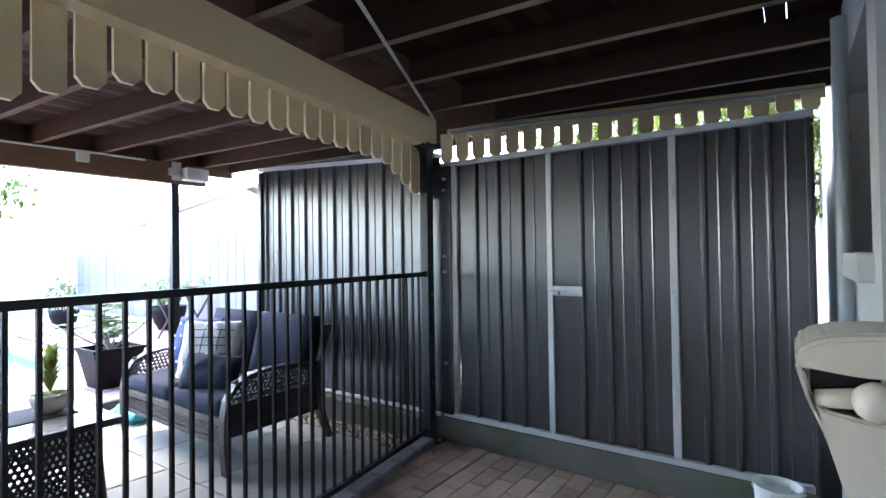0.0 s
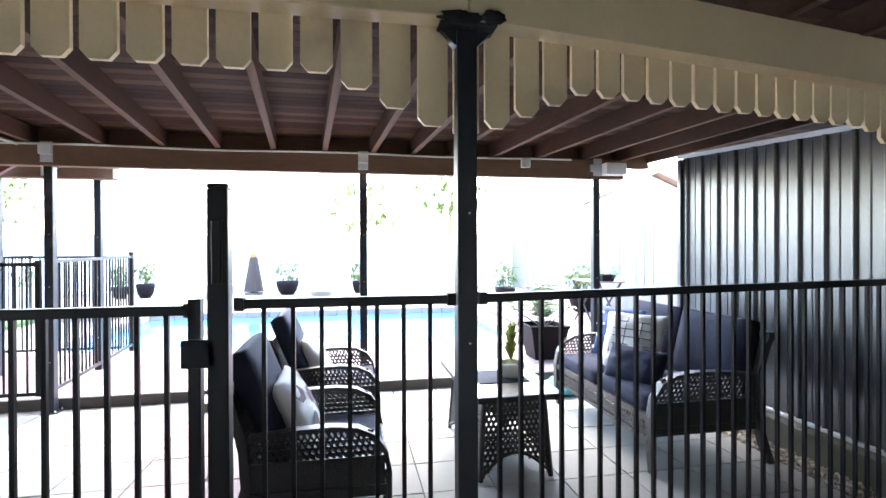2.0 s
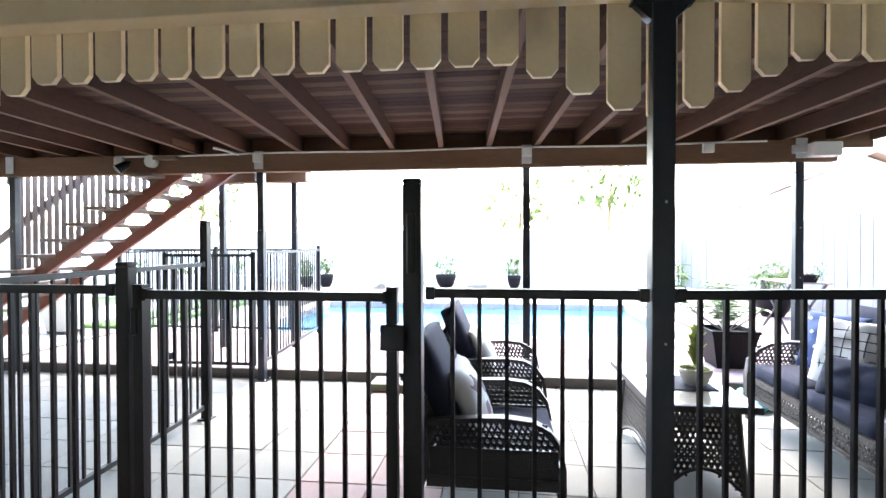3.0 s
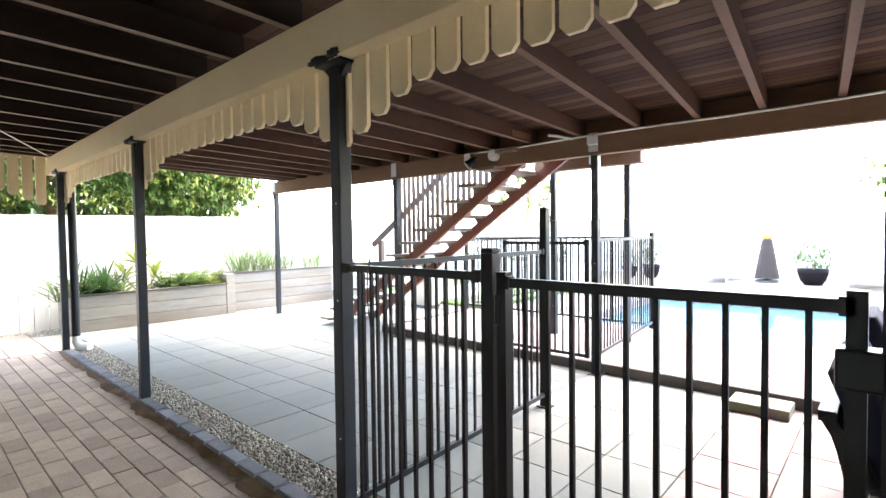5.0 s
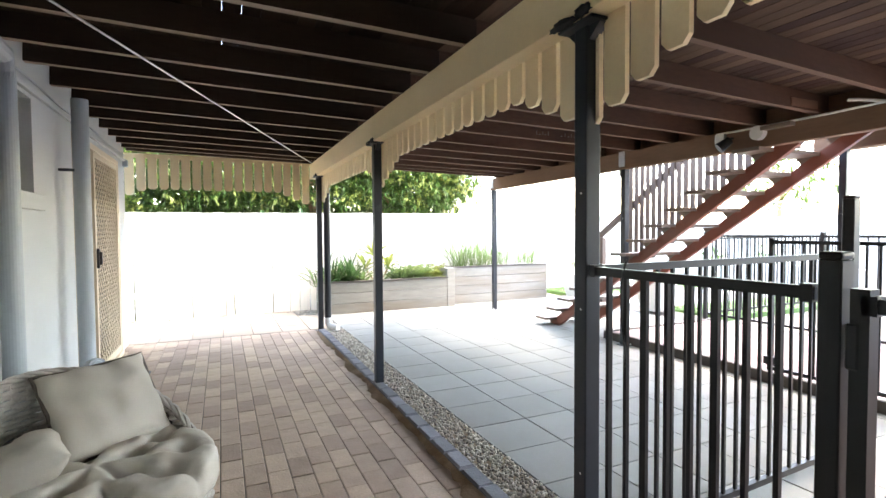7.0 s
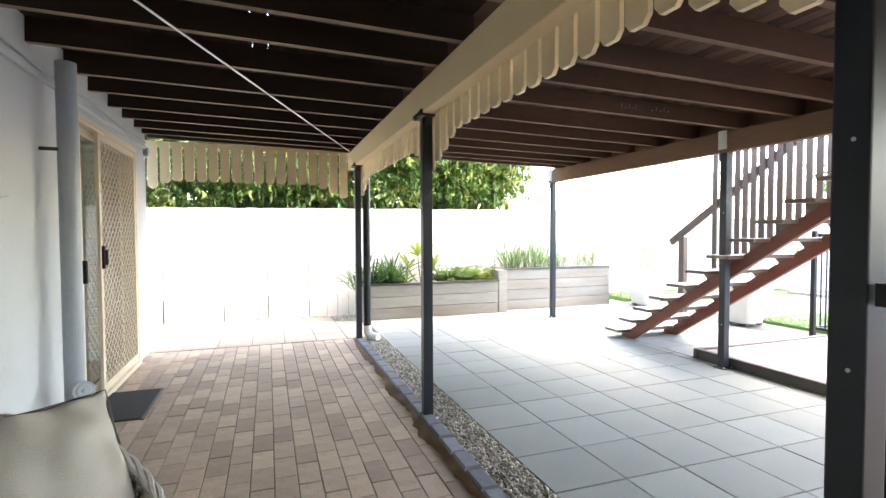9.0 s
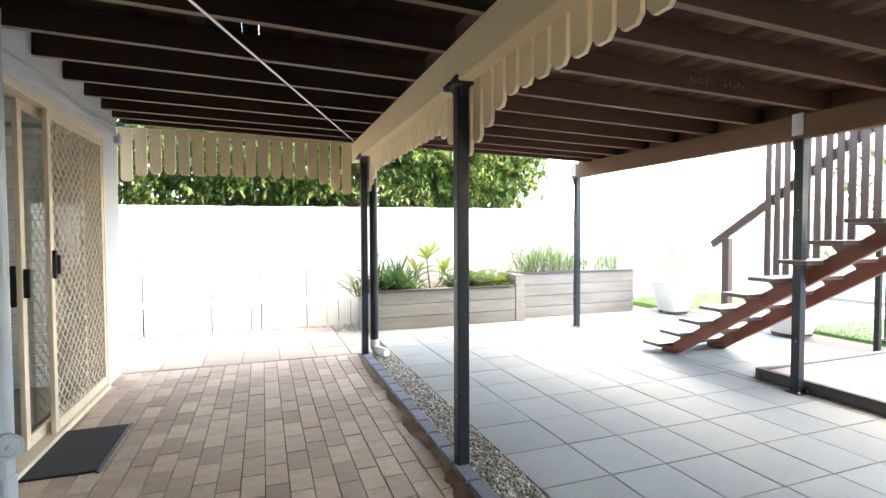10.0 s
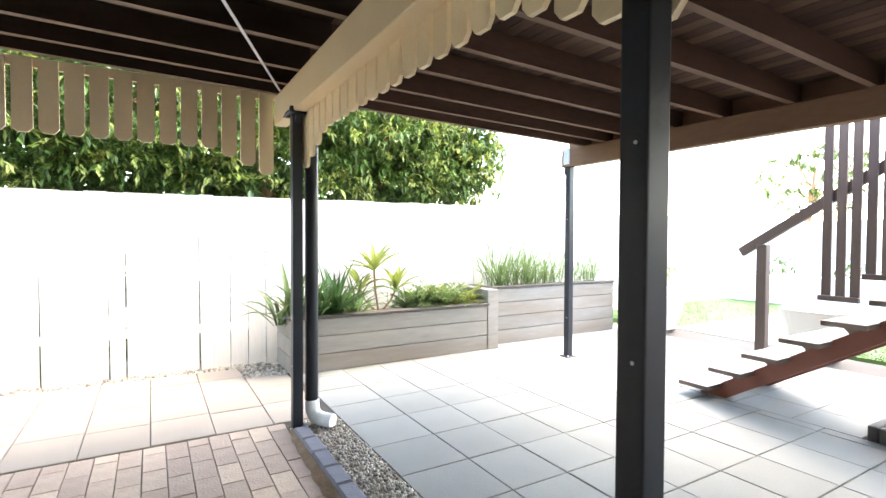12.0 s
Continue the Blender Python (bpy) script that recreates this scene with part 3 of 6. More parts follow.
def ribbed(x0, x1, y, z0, z1, pitch, first=0.0):
    """A profiled sheet: flat pans with narrow raised ribs."""
    prof = [(x0, 0)]
    x = x0 + first
    while x < x1 - 0.05:
        if x > x0:
            prof += [(x, 0), (x + 0.006, -0.016), (x + 0.014, -0.023), (x + 0.024, -0.023), (x + 0.032, -0.016), (x + 0.038, 0)]
            prof += [(x + 0.036 + (pitch - 0.036) * 0.5 - 0.008, 0), (x + 0.036 + (pitch - 0.036) * 0.5, -0.004), (x + 0.036 + (pitch - 0.036) * 0.5 + 0.008, 0)]
        x += pitch
    prof = [p for p in prof if p[0] < x1 - 0.002] + [(x1, 0)]
    b = bmesh.new()
    rows = [[b.verts.new((px, y + dy, z)) for px, dy in prof] for z in (z0, z1)]
    for i in range(len(prof) - 1):
        b.faces.new((rows[0][i], rows[0][i + 1], rows[1][i + 1], rows[1][i]))
    return b


SZ0, SZ1 = 0.185, 1.955


def shed_top(x):
    """The ribbed side wall falls towards the shed door."""
    return 2.150 - 0.061 * (x + 2.43)


part("sheet", ribbed(-0.20, 0.47, SHED_Y, SZ0, SZ1, 0.175, 0.125), SHEET, shed)
door = part("door", ribbed(0.50, 1.19, SHED_Y - 0.012, SZ0 + 0.02, SZ1 - 0.02, 0.163, 0.175), SHEET, shed, "ribbed shed door")
part("sheet", ribbed(1.23, 1.80, SHED_Y, SZ0, SZ1, 0.146, 0.105), SHEET, shed)
side = ribbed(-2.43, -0.325, SHED_Y - 0.05, SZ0, 2.10, 0.186, 0.05)
for vert in side.verts:
    if vert.co.z > 1:
        vert.co.z = shed_top(vert.co.x)
part("sheet", side, SHEET, shed)
part("corner_sheet", boxed(-0.335, -0.245, SHED_Y - 0.045, SHED_Y + 0.004, SZ0, SZ1, 0.004), SHEET, shed)
for z in (0.55, 1.20, 1.31, 1.78, 1.86):
    part("bolt", cyl(bmesh.new(), (-0.29, SHED_Y - 0.07, z), (-0.29, SHED_Y - 0.045, z), 0.011, n=6), GALV, shed)
for x0, x1 in ((-0.262, -0.192), (0.462, 0.522), (1.175, 1.240)):
    part("jamb", boxed((x0 + x1) / 2 - (x1 - x0) * 0.3, (x0 + x1) / 2 + (x1 - x0) * 0.3, SHED_Y - 0.03, SHED_Y + 0.005, SZ0 - 0.012, SZ1 + 0.012, 0.003), GALV, shed)
part("jamb", boxed(1.795, 1.815, SHED_Y - 0.02, SHED_Y + 0.1, SZ0, SZ1, 0.003), SHEET, shed)
part("sill_track", boxed(-0.335, 1.80, SHED_Y - 0.034, SHED_Y + 0.01, SZ0 - 0.022, SZ0 + 0.012, 0.003), GALV, shed)
part("head_track", boxed(-0.45, 1.83, SHED_Y - 0.04, SHED_Y + 0.05, SZ1 - 0.008, SZ1 + 0.026, 0.003), GALV, shed)
part("top_flashing", bar(bmesh.new(), (-2.47, SHED_Y - 0.042, shed_top(-2.47) + 0.012), (-0.34, SHED_Y - 0.042, shed_top(-0.34) + 0.012), 0.085, 0.03), GALV, shed)
part("corner_flashing", boxed(-2.47, -2.425, SHED_Y - 0.08, SHED_Y + 0.0, 0.06, 2.14, 0.003), SHEET, shed)
part("bottom_flashing", boxed(-2.43, -0.34, SHED_Y - 0.075, SHED_Y - 0.045, 0.17, 0.195, 0.003), GALV, shed)
b = boxed(0.50, 0.70, SHED_Y - 0.036, SHED_Y - 0.030, 1.055, 1.115, 0.002)
cyl(b, (0.50, SHED_Y - 0.045, 1.085), (0.60, SHED_Y - 0.045, 1.085), 0.007, n=8)
box(b, 0.545, 0.56, SHED_Y - 0.06, SHED_Y - 0.036, 1.06, 1.09, 0.002)
part("bolt_plate", b, GALV, shed, "galvanised slide bolt")
for z in (0.5, 1.0, 1.6):
    part("hinge", boxed(1.20, 1.215, SHED_Y - 0.04, SHED_Y - 0.028, z, z + 0.08, 0.002), GALV, shed)
b = boxed(-2.47, 1.83, SHED_Y + 1.8, SHED_Y + 1.85, 0.1, 2.1)
box(b, 1.80, 1.83, SHED_Y + 0.1, SHED_Y + 1.8, 0.1, 1.95)
box(b, -2.47, -2.44, SHED_Y, SHED_Y + 1.8, 0.1, 1.92)
box(b, -2.47, 1.83, SHED_Y + 0.02, SHED_Y + 1.85, 1.93, 1.95)
part("shell", b, SHEET, shed)
whole("shed_kerb", boxed(-0.42, 1.82, SHED_Y - 0.05, SHED_Y + 1.85, -0.03, SZ0 - 0.024, 0.012, 2), CONCRETE, "mossy concrete plinth under the shed", "plinth", "structure")
whole("shed_sleeper", boxed(-2.45, -0.43, SHED_Y - 0.16, SHED_Y + 0.02, -0.03, 0.165, 0.012, 2), CONCRETE, "weathered sleeper under the ribbed wall", "sleeper", "structure")

# boundary fences
fence = thing("fence_south", (0, -4.62, 0), "pale paling fence in full daylight", "fence", kind="structure")
R = random.Random(5)
x = 6.5
while x > -9.0:
    w = 0.125 + 0.05 * R.random()
    h = 1.65 + 0.012 * R.random() + 0.005 * (2 - x)
    b = bmesh.new()
    lean = R.uniform(-0.004, 0.004)
    yy = (-4.62 if x > -4.95 else -5.45) + R.uniform(-0.002, 0.002)
    slit = R.uniform(0.008, 0.022) if R.random() < 0.45 else 0.002
    vs = [(x - w, -0.01 + 0.012 * R.random()), (x - slit, -0.01 + 0.012 * R.random()), (x - slit * R.uniform(0.3, 1.0), h * R.uniform(0.35, 0.6)), (x - 0.0008 - 0.4 * slit * (R.random() < 0.3) + lean, h), (x - w + lean, h)]
    prism(b, vs, "y", yy - 0.008, yy + 0.008)
    part("paling", b, PALING, fence)
    x -= w
b = boxed(-4.95, 6.5, -4.70, -4.632, 0.35, 0.42)
box(b, -4.95, 6.5, -4.70, -4.632, 1.3, 1.37)
box(b, -9, -4.95, -5.53, -5.462, 0.35, 0.42)
box(b, -9, -4.95, -5.53, -5.462, 1.3, 1.37)
part("rail", b, PALING, fence)
for k in range(6):
    yy = -4.63 - 0.138 * k
    part("paling", boxed(-4.968, -4.952, yy - 0.136, yy, 0.02, 1.67), PALING, fence)
part("gate_post", boxed(-6.52, -6.10, -5.43, -5.36, -0.07, 1.55, 0.006), PALING, fence, "wide pale board panel on the fence")


def joined_fence(name, label, p, q, h, mat, seed, fall=0.0, back=-1):
    rr = random.Random(seed)
    p, q = Vector(p), Vector(q)
    d = (q - p).normalized()
    s = d.cross(Vector((0, 0, 1)))
    n = (q - p).length
    root = thing(name, (p + q) / 2, label, "fence", kind="structure")
    t = 0.0
    while t < n:
        w = 0.13 + 0.03 * rr.random()
        c = p + d * (t + w / 2) + s * rr.uniform(-0.006, 0.006)
        z1 = h - fall * t / n + rr.uniform(-0.012, 0.012)
        part("paling", bar(bmesh.new(), c, c + Vector((0, 0, z1)), w - rr.uniform(0.002, 0.008), 0.016, s), mat, root)
        t += w
    for z in (0.4, 1.35):
        part("rail", bar(bmesh.new(), p + s * 0.04 * back + Vector((0, 0, z)), q + s * 0.04 * back + Vector((0, 0, z)), 0.04, 0.07), mat, root)
    return root


joined_fence("fence_north", "weathered grey paling fence beside the pool", (-2.6, 10.1, 0), (-14.0, 10.1, 0), 1.92, GREYPALING, 2, 0.42, 1)
joined_fence("fence_west", "pale paling fence beyond the pool", (-14.0, 10.1, 0), (-14.0, -12.0, 0), 1.72, PALING, 3)
joined_fence("fence_gap", "grey paling fence behind the shed", (-2.6, 11.9, 0), (4.0, 11.9, 0), 1.75, GREYPALING, 4)

# pool
pool = thing("pool", (-6.9, 3.9, 0), "in-ground swimming pool with pale blue water and stone coping", "pool", kind="structure")
part("water", boxed(-8.8, -5.25, 1.05, 7.2, -0.55, -0.05), WATER, pool, "pale blue water")
for x0, x1, y0, y1 in ((-9.05, -5.0, 0.75, 1.05), (-9.05, -5.0, 7.2, 7.5)):
    n = 9
    for i in range(n):
        a, c = x0 + (x1 - x0) * i / n, x0 + (x1 - x0) * (i + 1) / n - 0.006
        part("coping", boxed(a, c, y0, y1, -0.5, 0.075, 0.01), COPING, pool)
for x0, x1 in ((-5.25, -5.055), (-9.05, -8.8)):
    for i in range(14):
        a = 1.056 + 6.14 * i / 14
        part("coping", boxed(x0, x1, a, a + 6.14 / 14 - 0.006, -0.5, 0.075, 0.01), COPING, pool)
whole("pool_surround", boxed(-13.9, -9.06, -4.0, 10.0, -0.07, 0.06), SANDPAVER, "pale paving beyond the pool", "pavement", "structure")
whole("pool_surround_north", boxed(-9.05, -3.2, 7.62, 10.0, -0.07, 0.055), REDPAVER, "pinkish paving beside the pool", "pavement", "structure")


# ---- pool fencing ----
def fence_panel(name, label, p, q, z0=0.10, z1=1.2, pitch=0.082, stiles=False, group="pool fence panels"):
    p, q = Vector((*p, 0)), Vector((*q, 0))
    d = (q - p).normalized()
    n = (q - p).length
    f = thing(name, (p + q) / 2, label, "gate" if stiles else "fence", group)
    up = Vector((0, 0, 1))
    part("top_rail", bar(bmesh.new(), p + up * (z1 - 0.014), q + up * (z1 - 0.014), 0.026, 0.030), BLACK, f)
    part("bottom_rail", bar(bmesh.new(), p + up * z0, q + up * z0, 0.026, 0.030), BLACK, f)
    k = max(2, round(n / pitch))
    for i in range(1, k):
        c = p + d * (n * i / k)
        part("bar", bar(bmesh.new(), c + up * (z0 + 0.015), c + up * (z1 - 0.029), 0.0138, 0.0138, d), BLACK, f)
    if stiles:
        for c in (p, q):
            part("stile", bar(bmesh.new(), c + up * (z0 - 0.02), c + up * (z1 + 0.02), 0.036, 0.036, d), BLACK, f)
    for c, s in ((p, 1), (q, -1)):
        part("bracket", bar(bmesh.new(), c + d * s * 0.002 + up * (z1 - 0.014), c + d * s * 0.03 + up * (z1 - 0.014), 0.036, 0.042), BLACK, f)
    return f


def fence_post(x, y, h, w=0.055, z=0.0, label="black square pool fence post with a cap"):
    p = thing("fence_post", (x, y, z), label, "fence post", "fence posts")
    part("shaft", boxed(x - w / 2, x + w / 2, y - w / 2, y + w / 2, z, h, 0.003), BLACK, p)
    part("cap", boxed(x - w / 2 - 0.001, x + w / 2 + 0.001, y - w / 2 - 0.001, y + w / 2 + 0.001, h, h + 0.018, 0.008, 3), BLACK, p)
    part("foot_plate", boxed(x - 0.05, x + 0.05, y - 0.05, y + 0.05, z - 0.003, z + 0.010, 0.002), BLACK, p)
    return p


PF = "black tubular steel pool fence panel"
fence_panel("pool_fence", PF, (skew(7.655), 7.655), (skew(5.245) - 0.03, 5.245))
fence_panel("pool_fence", PF, (-0.03, 5.168), (-0.03, 4.475))
fence_panel("pool_fence", PF, (-0.03, 3.385), (-0.03, 2.635))
fence_panel("pool_fence", PF, (-0.075, 2.585), (-1.955, 2.48), pitch=0.088)
fence_panel("pool_fence", PF, (-3.10, 2.36), (-5.15, 2.17), z0=0.16, z1=1.26, pitch=0.09)
fence_panel("pool_fence", PF, (-5.22, 2.10), (-5.22, -0.88), z0=0.12, z1=1.26, pitch=0.095)
fence_panel("pool_fence", PF, (-5.26, -0.93), (-8.9, -0.98), z0=0.12, z1=1.22, pitch=0.095)
gate = fence_panel("pool_gate", "closed black steel pool gate with a latch box", (-0.03, 3.475), (-0.03, 4.365), z1=1.185, stiles=True, group="pool gates")
part("latch", boxed(-0.06, 0.005, 4.33, 4.43, 1.00, 1.085, 0.006, 2), BLACK, gate, "black latch box")
part("hinge", boxed(-0.042, -0.008, 3.449, 3.475, 1.03, 1.13, 0.004), BLACK, gate)
part("hinge", boxed(-0.042, -0.008, 3.449, 3.475, 0.28, 0.40, 0.004), BLACK, gate)
gate = fence_panel("pool_gate", "black steel pool gate standing open beside the terrace", (-3.00, 2.33), (-2.985, 1.42), z0=0.17, z1=1.24, stiles=True, group="pool gates")
part("latch", boxed(-3.03, -2.95, 1.38, 1.50, 0.20, 0.27, 0.008, 2), BLACK, gate, "black drop bolt")
part("drop_rod", cyl(bmesh.new(), (-2.985, 1.43, 0.03), (-2.985, 1.43, 0.22), 0.012, n=8), BLACK, gate)
fence_post(-0.03, 3.42, 1.265, 0.048)
p = fence_post(-0.025, 4.435, 1.535, 0.06, label="tall black gate post with a latch")
part("striker", boxed(0.005, 0.02, 4.42, 4.45, 1.25, 1.44, 0.004), BLACK, p)
p = fence_post(-1.99, 2.477, 1.50, 0.06, label="tall black gate post with a latch")
part("striker", boxed(-2.06, -2.02, 2.46, 2.49, 1.40, 1.47, 0.006), BLACK, p)
fence_post(-5.20, 2.155, 1.29, 0.05, 0.056)
fence_post(-5.22, -0.93, 1.28, 0.05, -0.07)
fence_post(-5.22, 0.6, 1.28, 0.05, -0.07)
b = tube(bmesh.new(), [(-0.018, 2.80 + 0.012 * math.sin(a * 2.2), 1.19 - 0.02 * a * a + (0.06 * math.sin(a * 1.5))) for a in [i * 0.22 for i in range(18)]], 0.003, 6)
whole("wire_hook", b, BLACK, "loose black wire looped over the fence rail", "wire")

# ---- stair ----
stair = thing("stair", (-3.55, -1.8, 0), "open timber stair with red stringers up to the deck", "stair")
for x in (-3.15, -3.81):
    up = lambda y: 0.905 + 0.643 * (y + 0.43)
    pts = [(-1.837, 0.0), (-1.62, 0.0), (1.75, up(1.75) - 0.135), (1.75, 2.22), (1.616, 2.22)]
    part("stringer", prism(bmesh.new(), pts, "x", x - 0.024, x + 0.024), STRINGER, stair, "red oxide stained stringer")
for i in range(14):
    y, z = -1.90 + 0.249 * i, 0.112 + 0.1602 * i
    part("tread", boxed(-4.00, -2.93, y, y + 0.245, z - 0.034, z, 0.005, 2), TREAD, stair)
    for x in (-3.15, -3.81):
        s = 0.655
        out = [(y + 0.035, z - 0.036), (y + 0.235, z - 0.036), (y + 0.235, z - 0.050), (y + 0.195, z - 0.075), (y + 0.17, z - 0.10), (y + 0.155, z - 0.14), (y + 0.12, z - 0.16), (y + 0.09, z - 0.125), (y + 0.08, z - 0.09), (y + 0.05, z - 0.06)]
        part("tread_bracket", prism(bmesh.new(), out, "x", x - 0.02, x + 0.02), TREAD, stair)
for gi in range(9):
    y0, z0 = -1.33 + 0.30 * gi, 0.785 + 0.196 * gi
    for k in range(3):
        y = y0 + 0.10 * k
        part("baluster", boxed(-4.085, -4.062, y - 0.033, y + 0.033, z0 - 0.02, 3.05 if gi > 2 else 2.75, 0.003), SLAT, stair)
    part("baluster_foot", boxed(-4.060, -4.025, y0 - 0.045, y0 + 0.245, z0 - 0.02, z0 + 0.025, 0.004), SLAT, stair)
part("handrail", bar(bmesh.new(), (-4.11, -2.05, 1.145), (-4.11, 1.5, 3.475), 0.042, 0.085), SLAT, stair)
part("newel", boxed(-4.16, -4.08, -1.90, -1.81, 0, 1.225, 0.006), SLAT, stair)

# ---- doors and pipes on the house wall ----
door = thing("door_1", (HX, -1.54, 0), "cream aluminium sliding door, half open, with diamond-mesh security screen", "door", kind="structure")
y0, y1 = DOOR
b = boxed(HX - 0.012, HX + 0.11, y0, y0 + 0.045, 0.0, 2.138, 0.003)
part("frame", b, ALU, door)
part("frame", boxed(HX - 0.012, HX + 0.11, y1 - 0.045, y1, 0.0, 2.138, 0.003), ALU, door)
part("frame", boxed(HX - 0.012, HX + 0.11, y0 + 0.046, y1 - 0.046, 2.085, 2.138, 0.003), ALU, door)
part("threshold", boxed(HX - 0.03, HX + 0.12, y0 + 0.046, y1 - 0.046, -0.01, 0.035, 0.003), ALU, door)


def leaf_frame(root, name, xa, xb, ya, yb, za, zb, w, mat):
    p = part(name, boxed(xa, xb, ya, ya + w, za, zb, 0.002), mat, root)
    for a in ((xa, xb, yb - w, yb, za, zb), (xa, xb, ya + w, yb - w, za, za + w * 1.3), (xa, xb, ya + w, yb - w, zb - w, zb)):
        part("rail", boxed(*a, 0.002), mat, root)
    return p


SY0, SY1 = -2.41, -1.295
leaf_frame(door, "screen_stile", HX - 0.008, HX + 0.018, SY0, SY1, 0.04, 2.08, 0.052, ALU)
b = bmesh.new()
ya, yb, za, zb = SY0 + 0.05, SY1 - 0.05, 0.10, 2.03
pw, ph = 0.095, 0.086
i = -int((zb - za) / ph) - 2
while i * pw < (yb - ya) + (zb - za):
    for sgn in (1, -1):
        yb0 = ya + i * pw
        k = 0
        zz = za
        while zz < zb:
            u0 = yb0 + (zz - za) * pw / ph if sgn == 1 else yb0 + (zb - za) * pw / ph - (zz - za) * pw / ph
            u1 = u0 + sgn * pw / 2
            if ya <= (u0 + u1) / 2 <= yb:
                bar(b, (HX + 0.006, u0, zz), (HX + 0.006, u1, min(zb, zz + ph / 2)), 0.0085, 0.008, (1, 0, 0))
            zz += ph / 2
    i += 1
part("mesh_grille", b, ALU, door, "diamond-pattern cream security mesh")
b = boxed(HX - 0.03, HX - 0.008, SY1 - 0.045, SY1 - 0.015, 1.02, 1.20, 0.004)
box(b, HX - 0.05, HX - 0.03, SY1 - 0.04, SY1 - 0.02, 1.05, 1.17, 0.004)
box(b, HX - 0.028, HX - 0.008, SY1 - 0.075, SY1 - 0.048, 1.07, 1.15, 0.004)
part("door_handle", b, BLACK, door, "black lock and pull handle")
leaf_frame(door, "glass_stile", HX + 0.05, HX + 0.078, -2.15, -1.045, 0.04, 2.08, 0.055, ALU)
part("pane", boxed(HX + 0.061, HX + 0.067, -2.095, -1.10, 0.11, 2.025), GLASS, door)
part("door_handle", boxed(HX + 0.015, HX + 0.05, -1.09, -1.055, 0.93, 1.10, 0.008, 2), BLACK, door)
part("door_handle", boxed(HX + 0.078, HX + 0.115, -1.085, -1.05, 0.88, 1.12, 0.010, 2), BLACK, door)

def lathe_along(bm, p, q, r):
    """A screw cap with a raised rim and a square key, facing from p to q."""
    p, q = Vector(p), Vector(q)
    cyl(bm, p, q, r, n=22)
    d = (q - p).normalized()
    cyl(bm, q, q + d * 0.008, r * 0.72, r * 0.62, n=22)
    cyl(bm, q + d * 0.008, q + d * 0.02, r * 0.26, r * 0.22, n=4)
    return bm


def downpipe(x, y, r, top, branch):
    p = thing("downpipe", (x, y, 0), "grey painted downpipe strapped to the wall", "downpipe", "downpipes")
    part("pipe", cyl(bmesh.new(), (x, y, 0.0), (x, y, top), r, n=24), PIPE, p, smooth=False)
    part("collar", cyl(bmesh.new(), (x, y, 0.10), (x, y, 0.22), r + 0.006, n=24), PIPE, p)
    part("strap", boxed(x - 0.005, HX + 0.0 if x > 2.0 else 1.948, y + 0.02, y + 0.04, 1.78, 1.80, 0.002), POST, p)
    if branch:
        b = cyl(bmesh.new(), (x - 0.01, y + 0.01, 0.37), (x - 0.07, y + 0.11, 0.385), 0.045, n=20)
        part("inspection_branch", b, PIPE, p)
        part("branch_cap", lathe_along(bmesh.new(), (x - 0.06, y + 0.095, 0.382), (x - 0.085, y + 0.135, 0.388), 0.056), PIPE, p)
    b = lathe(bmesh.new(), [(0.10, 0.0), (0.13, 0.01), (0.12, 0.035), (r + 0.01, 0.05)], (x - 0.01, y, 0), 20)
    part("mortar_foot", b, CONCRETE, p)
    return p


downpipe(2.12, -0.29, 0.053, 2.30, True)
downpipe(2.185, 0.88, 0.05, 2.12, False)
downpipe(1.915, 7.6, 0.029, 2.30, False)
b = tube(bmesh.new(), [(2.185, 0.88, 2.10), (2.185, 0.89, 2.16), (2.17, 0.95, 2.22), (2.16, 1.4, 2.24), (2.16, 6.0, 2.26)], 0.05, 14)
whole("waste_pipe", b, PIPE, "grey painted pipe run under the joists", "pipe")
b = tube(bmesh.new(), [(HX - 0.012, y, 2.255 + 0.012 * math.sin(y * 4.0)) for y in [-2.88 + 0.12 * i for i in range(34)]], 0.008, 6)
whole("wall_cable", b, PIPE, "painted cable sagging along the wall top", "cable")
b = boxed(HX - 0.03, HX - 0.002, -2.85, 1.2, 2.18, 2.215, 0.004)
whole("trim", b, WALL, "pale timber cover strip along the wall head", "trim", "structure")
whole("junction_box", boxed(HX - 0.05, HX - 0.003, -2.86, -2.78, 2.12, 2.20, 0.006, 2), PIPE, "small grey box at the wall corner", "box")
b = box(bmesh.new(), 1.87, 2.22, -1.40, -0.70, 0.0, 0.014, 0.004)
mat_ob = whole("doormat", b, RUBBER, "black rubber doormat before the sliding door", "doormat")
part("rim", boxed(1.85, 1.869, -1.42, -0.68, 0.0, 0.010, 0.003), POST, mat_ob, "worn grey rim")

# diagonal metal brace under the joists, cable conduit and small fittings
whole("brace_strap", bar(bmesh.new(), (2.2, 2.23, 2.343), (0.05, -2.95, 2.291), 0.015, 0.004), GALV, "perforated steel brace strap under the joists", "brace", "structure")
whole("brace_strap_back", bar(bmesh.new(), (1.3, 4.4, 2.32), (-0.32, 7.72, 2.284), 0.018, 0.004), GALV, "perforated steel brace strap under the joists", "brace", "structure")
conduit = thing("conduit", (OUT_X + 0.05, 3.8, 2.31), "white electrical conduit with junction boxes along the edge beam", "conduit")
part("tube", tube(bmesh.new(), [(OUT_X + 0.056, y, 2.205 + 0.006 * math.sin(y * 3)) for y in [0.9 + 0.32 * i for i in range(20)]], 0.009, 8), WHITEPVC, conduit)
for y in (0.95, 2.40, 4.95, 6.5):
    part("junction_box", boxed(OUT_X + 0.046, OUT_X + 0.09, y - 0.045, y + 0.045, 2.12, 2.20, 0.008, 2), WHITEPVC, conduit)
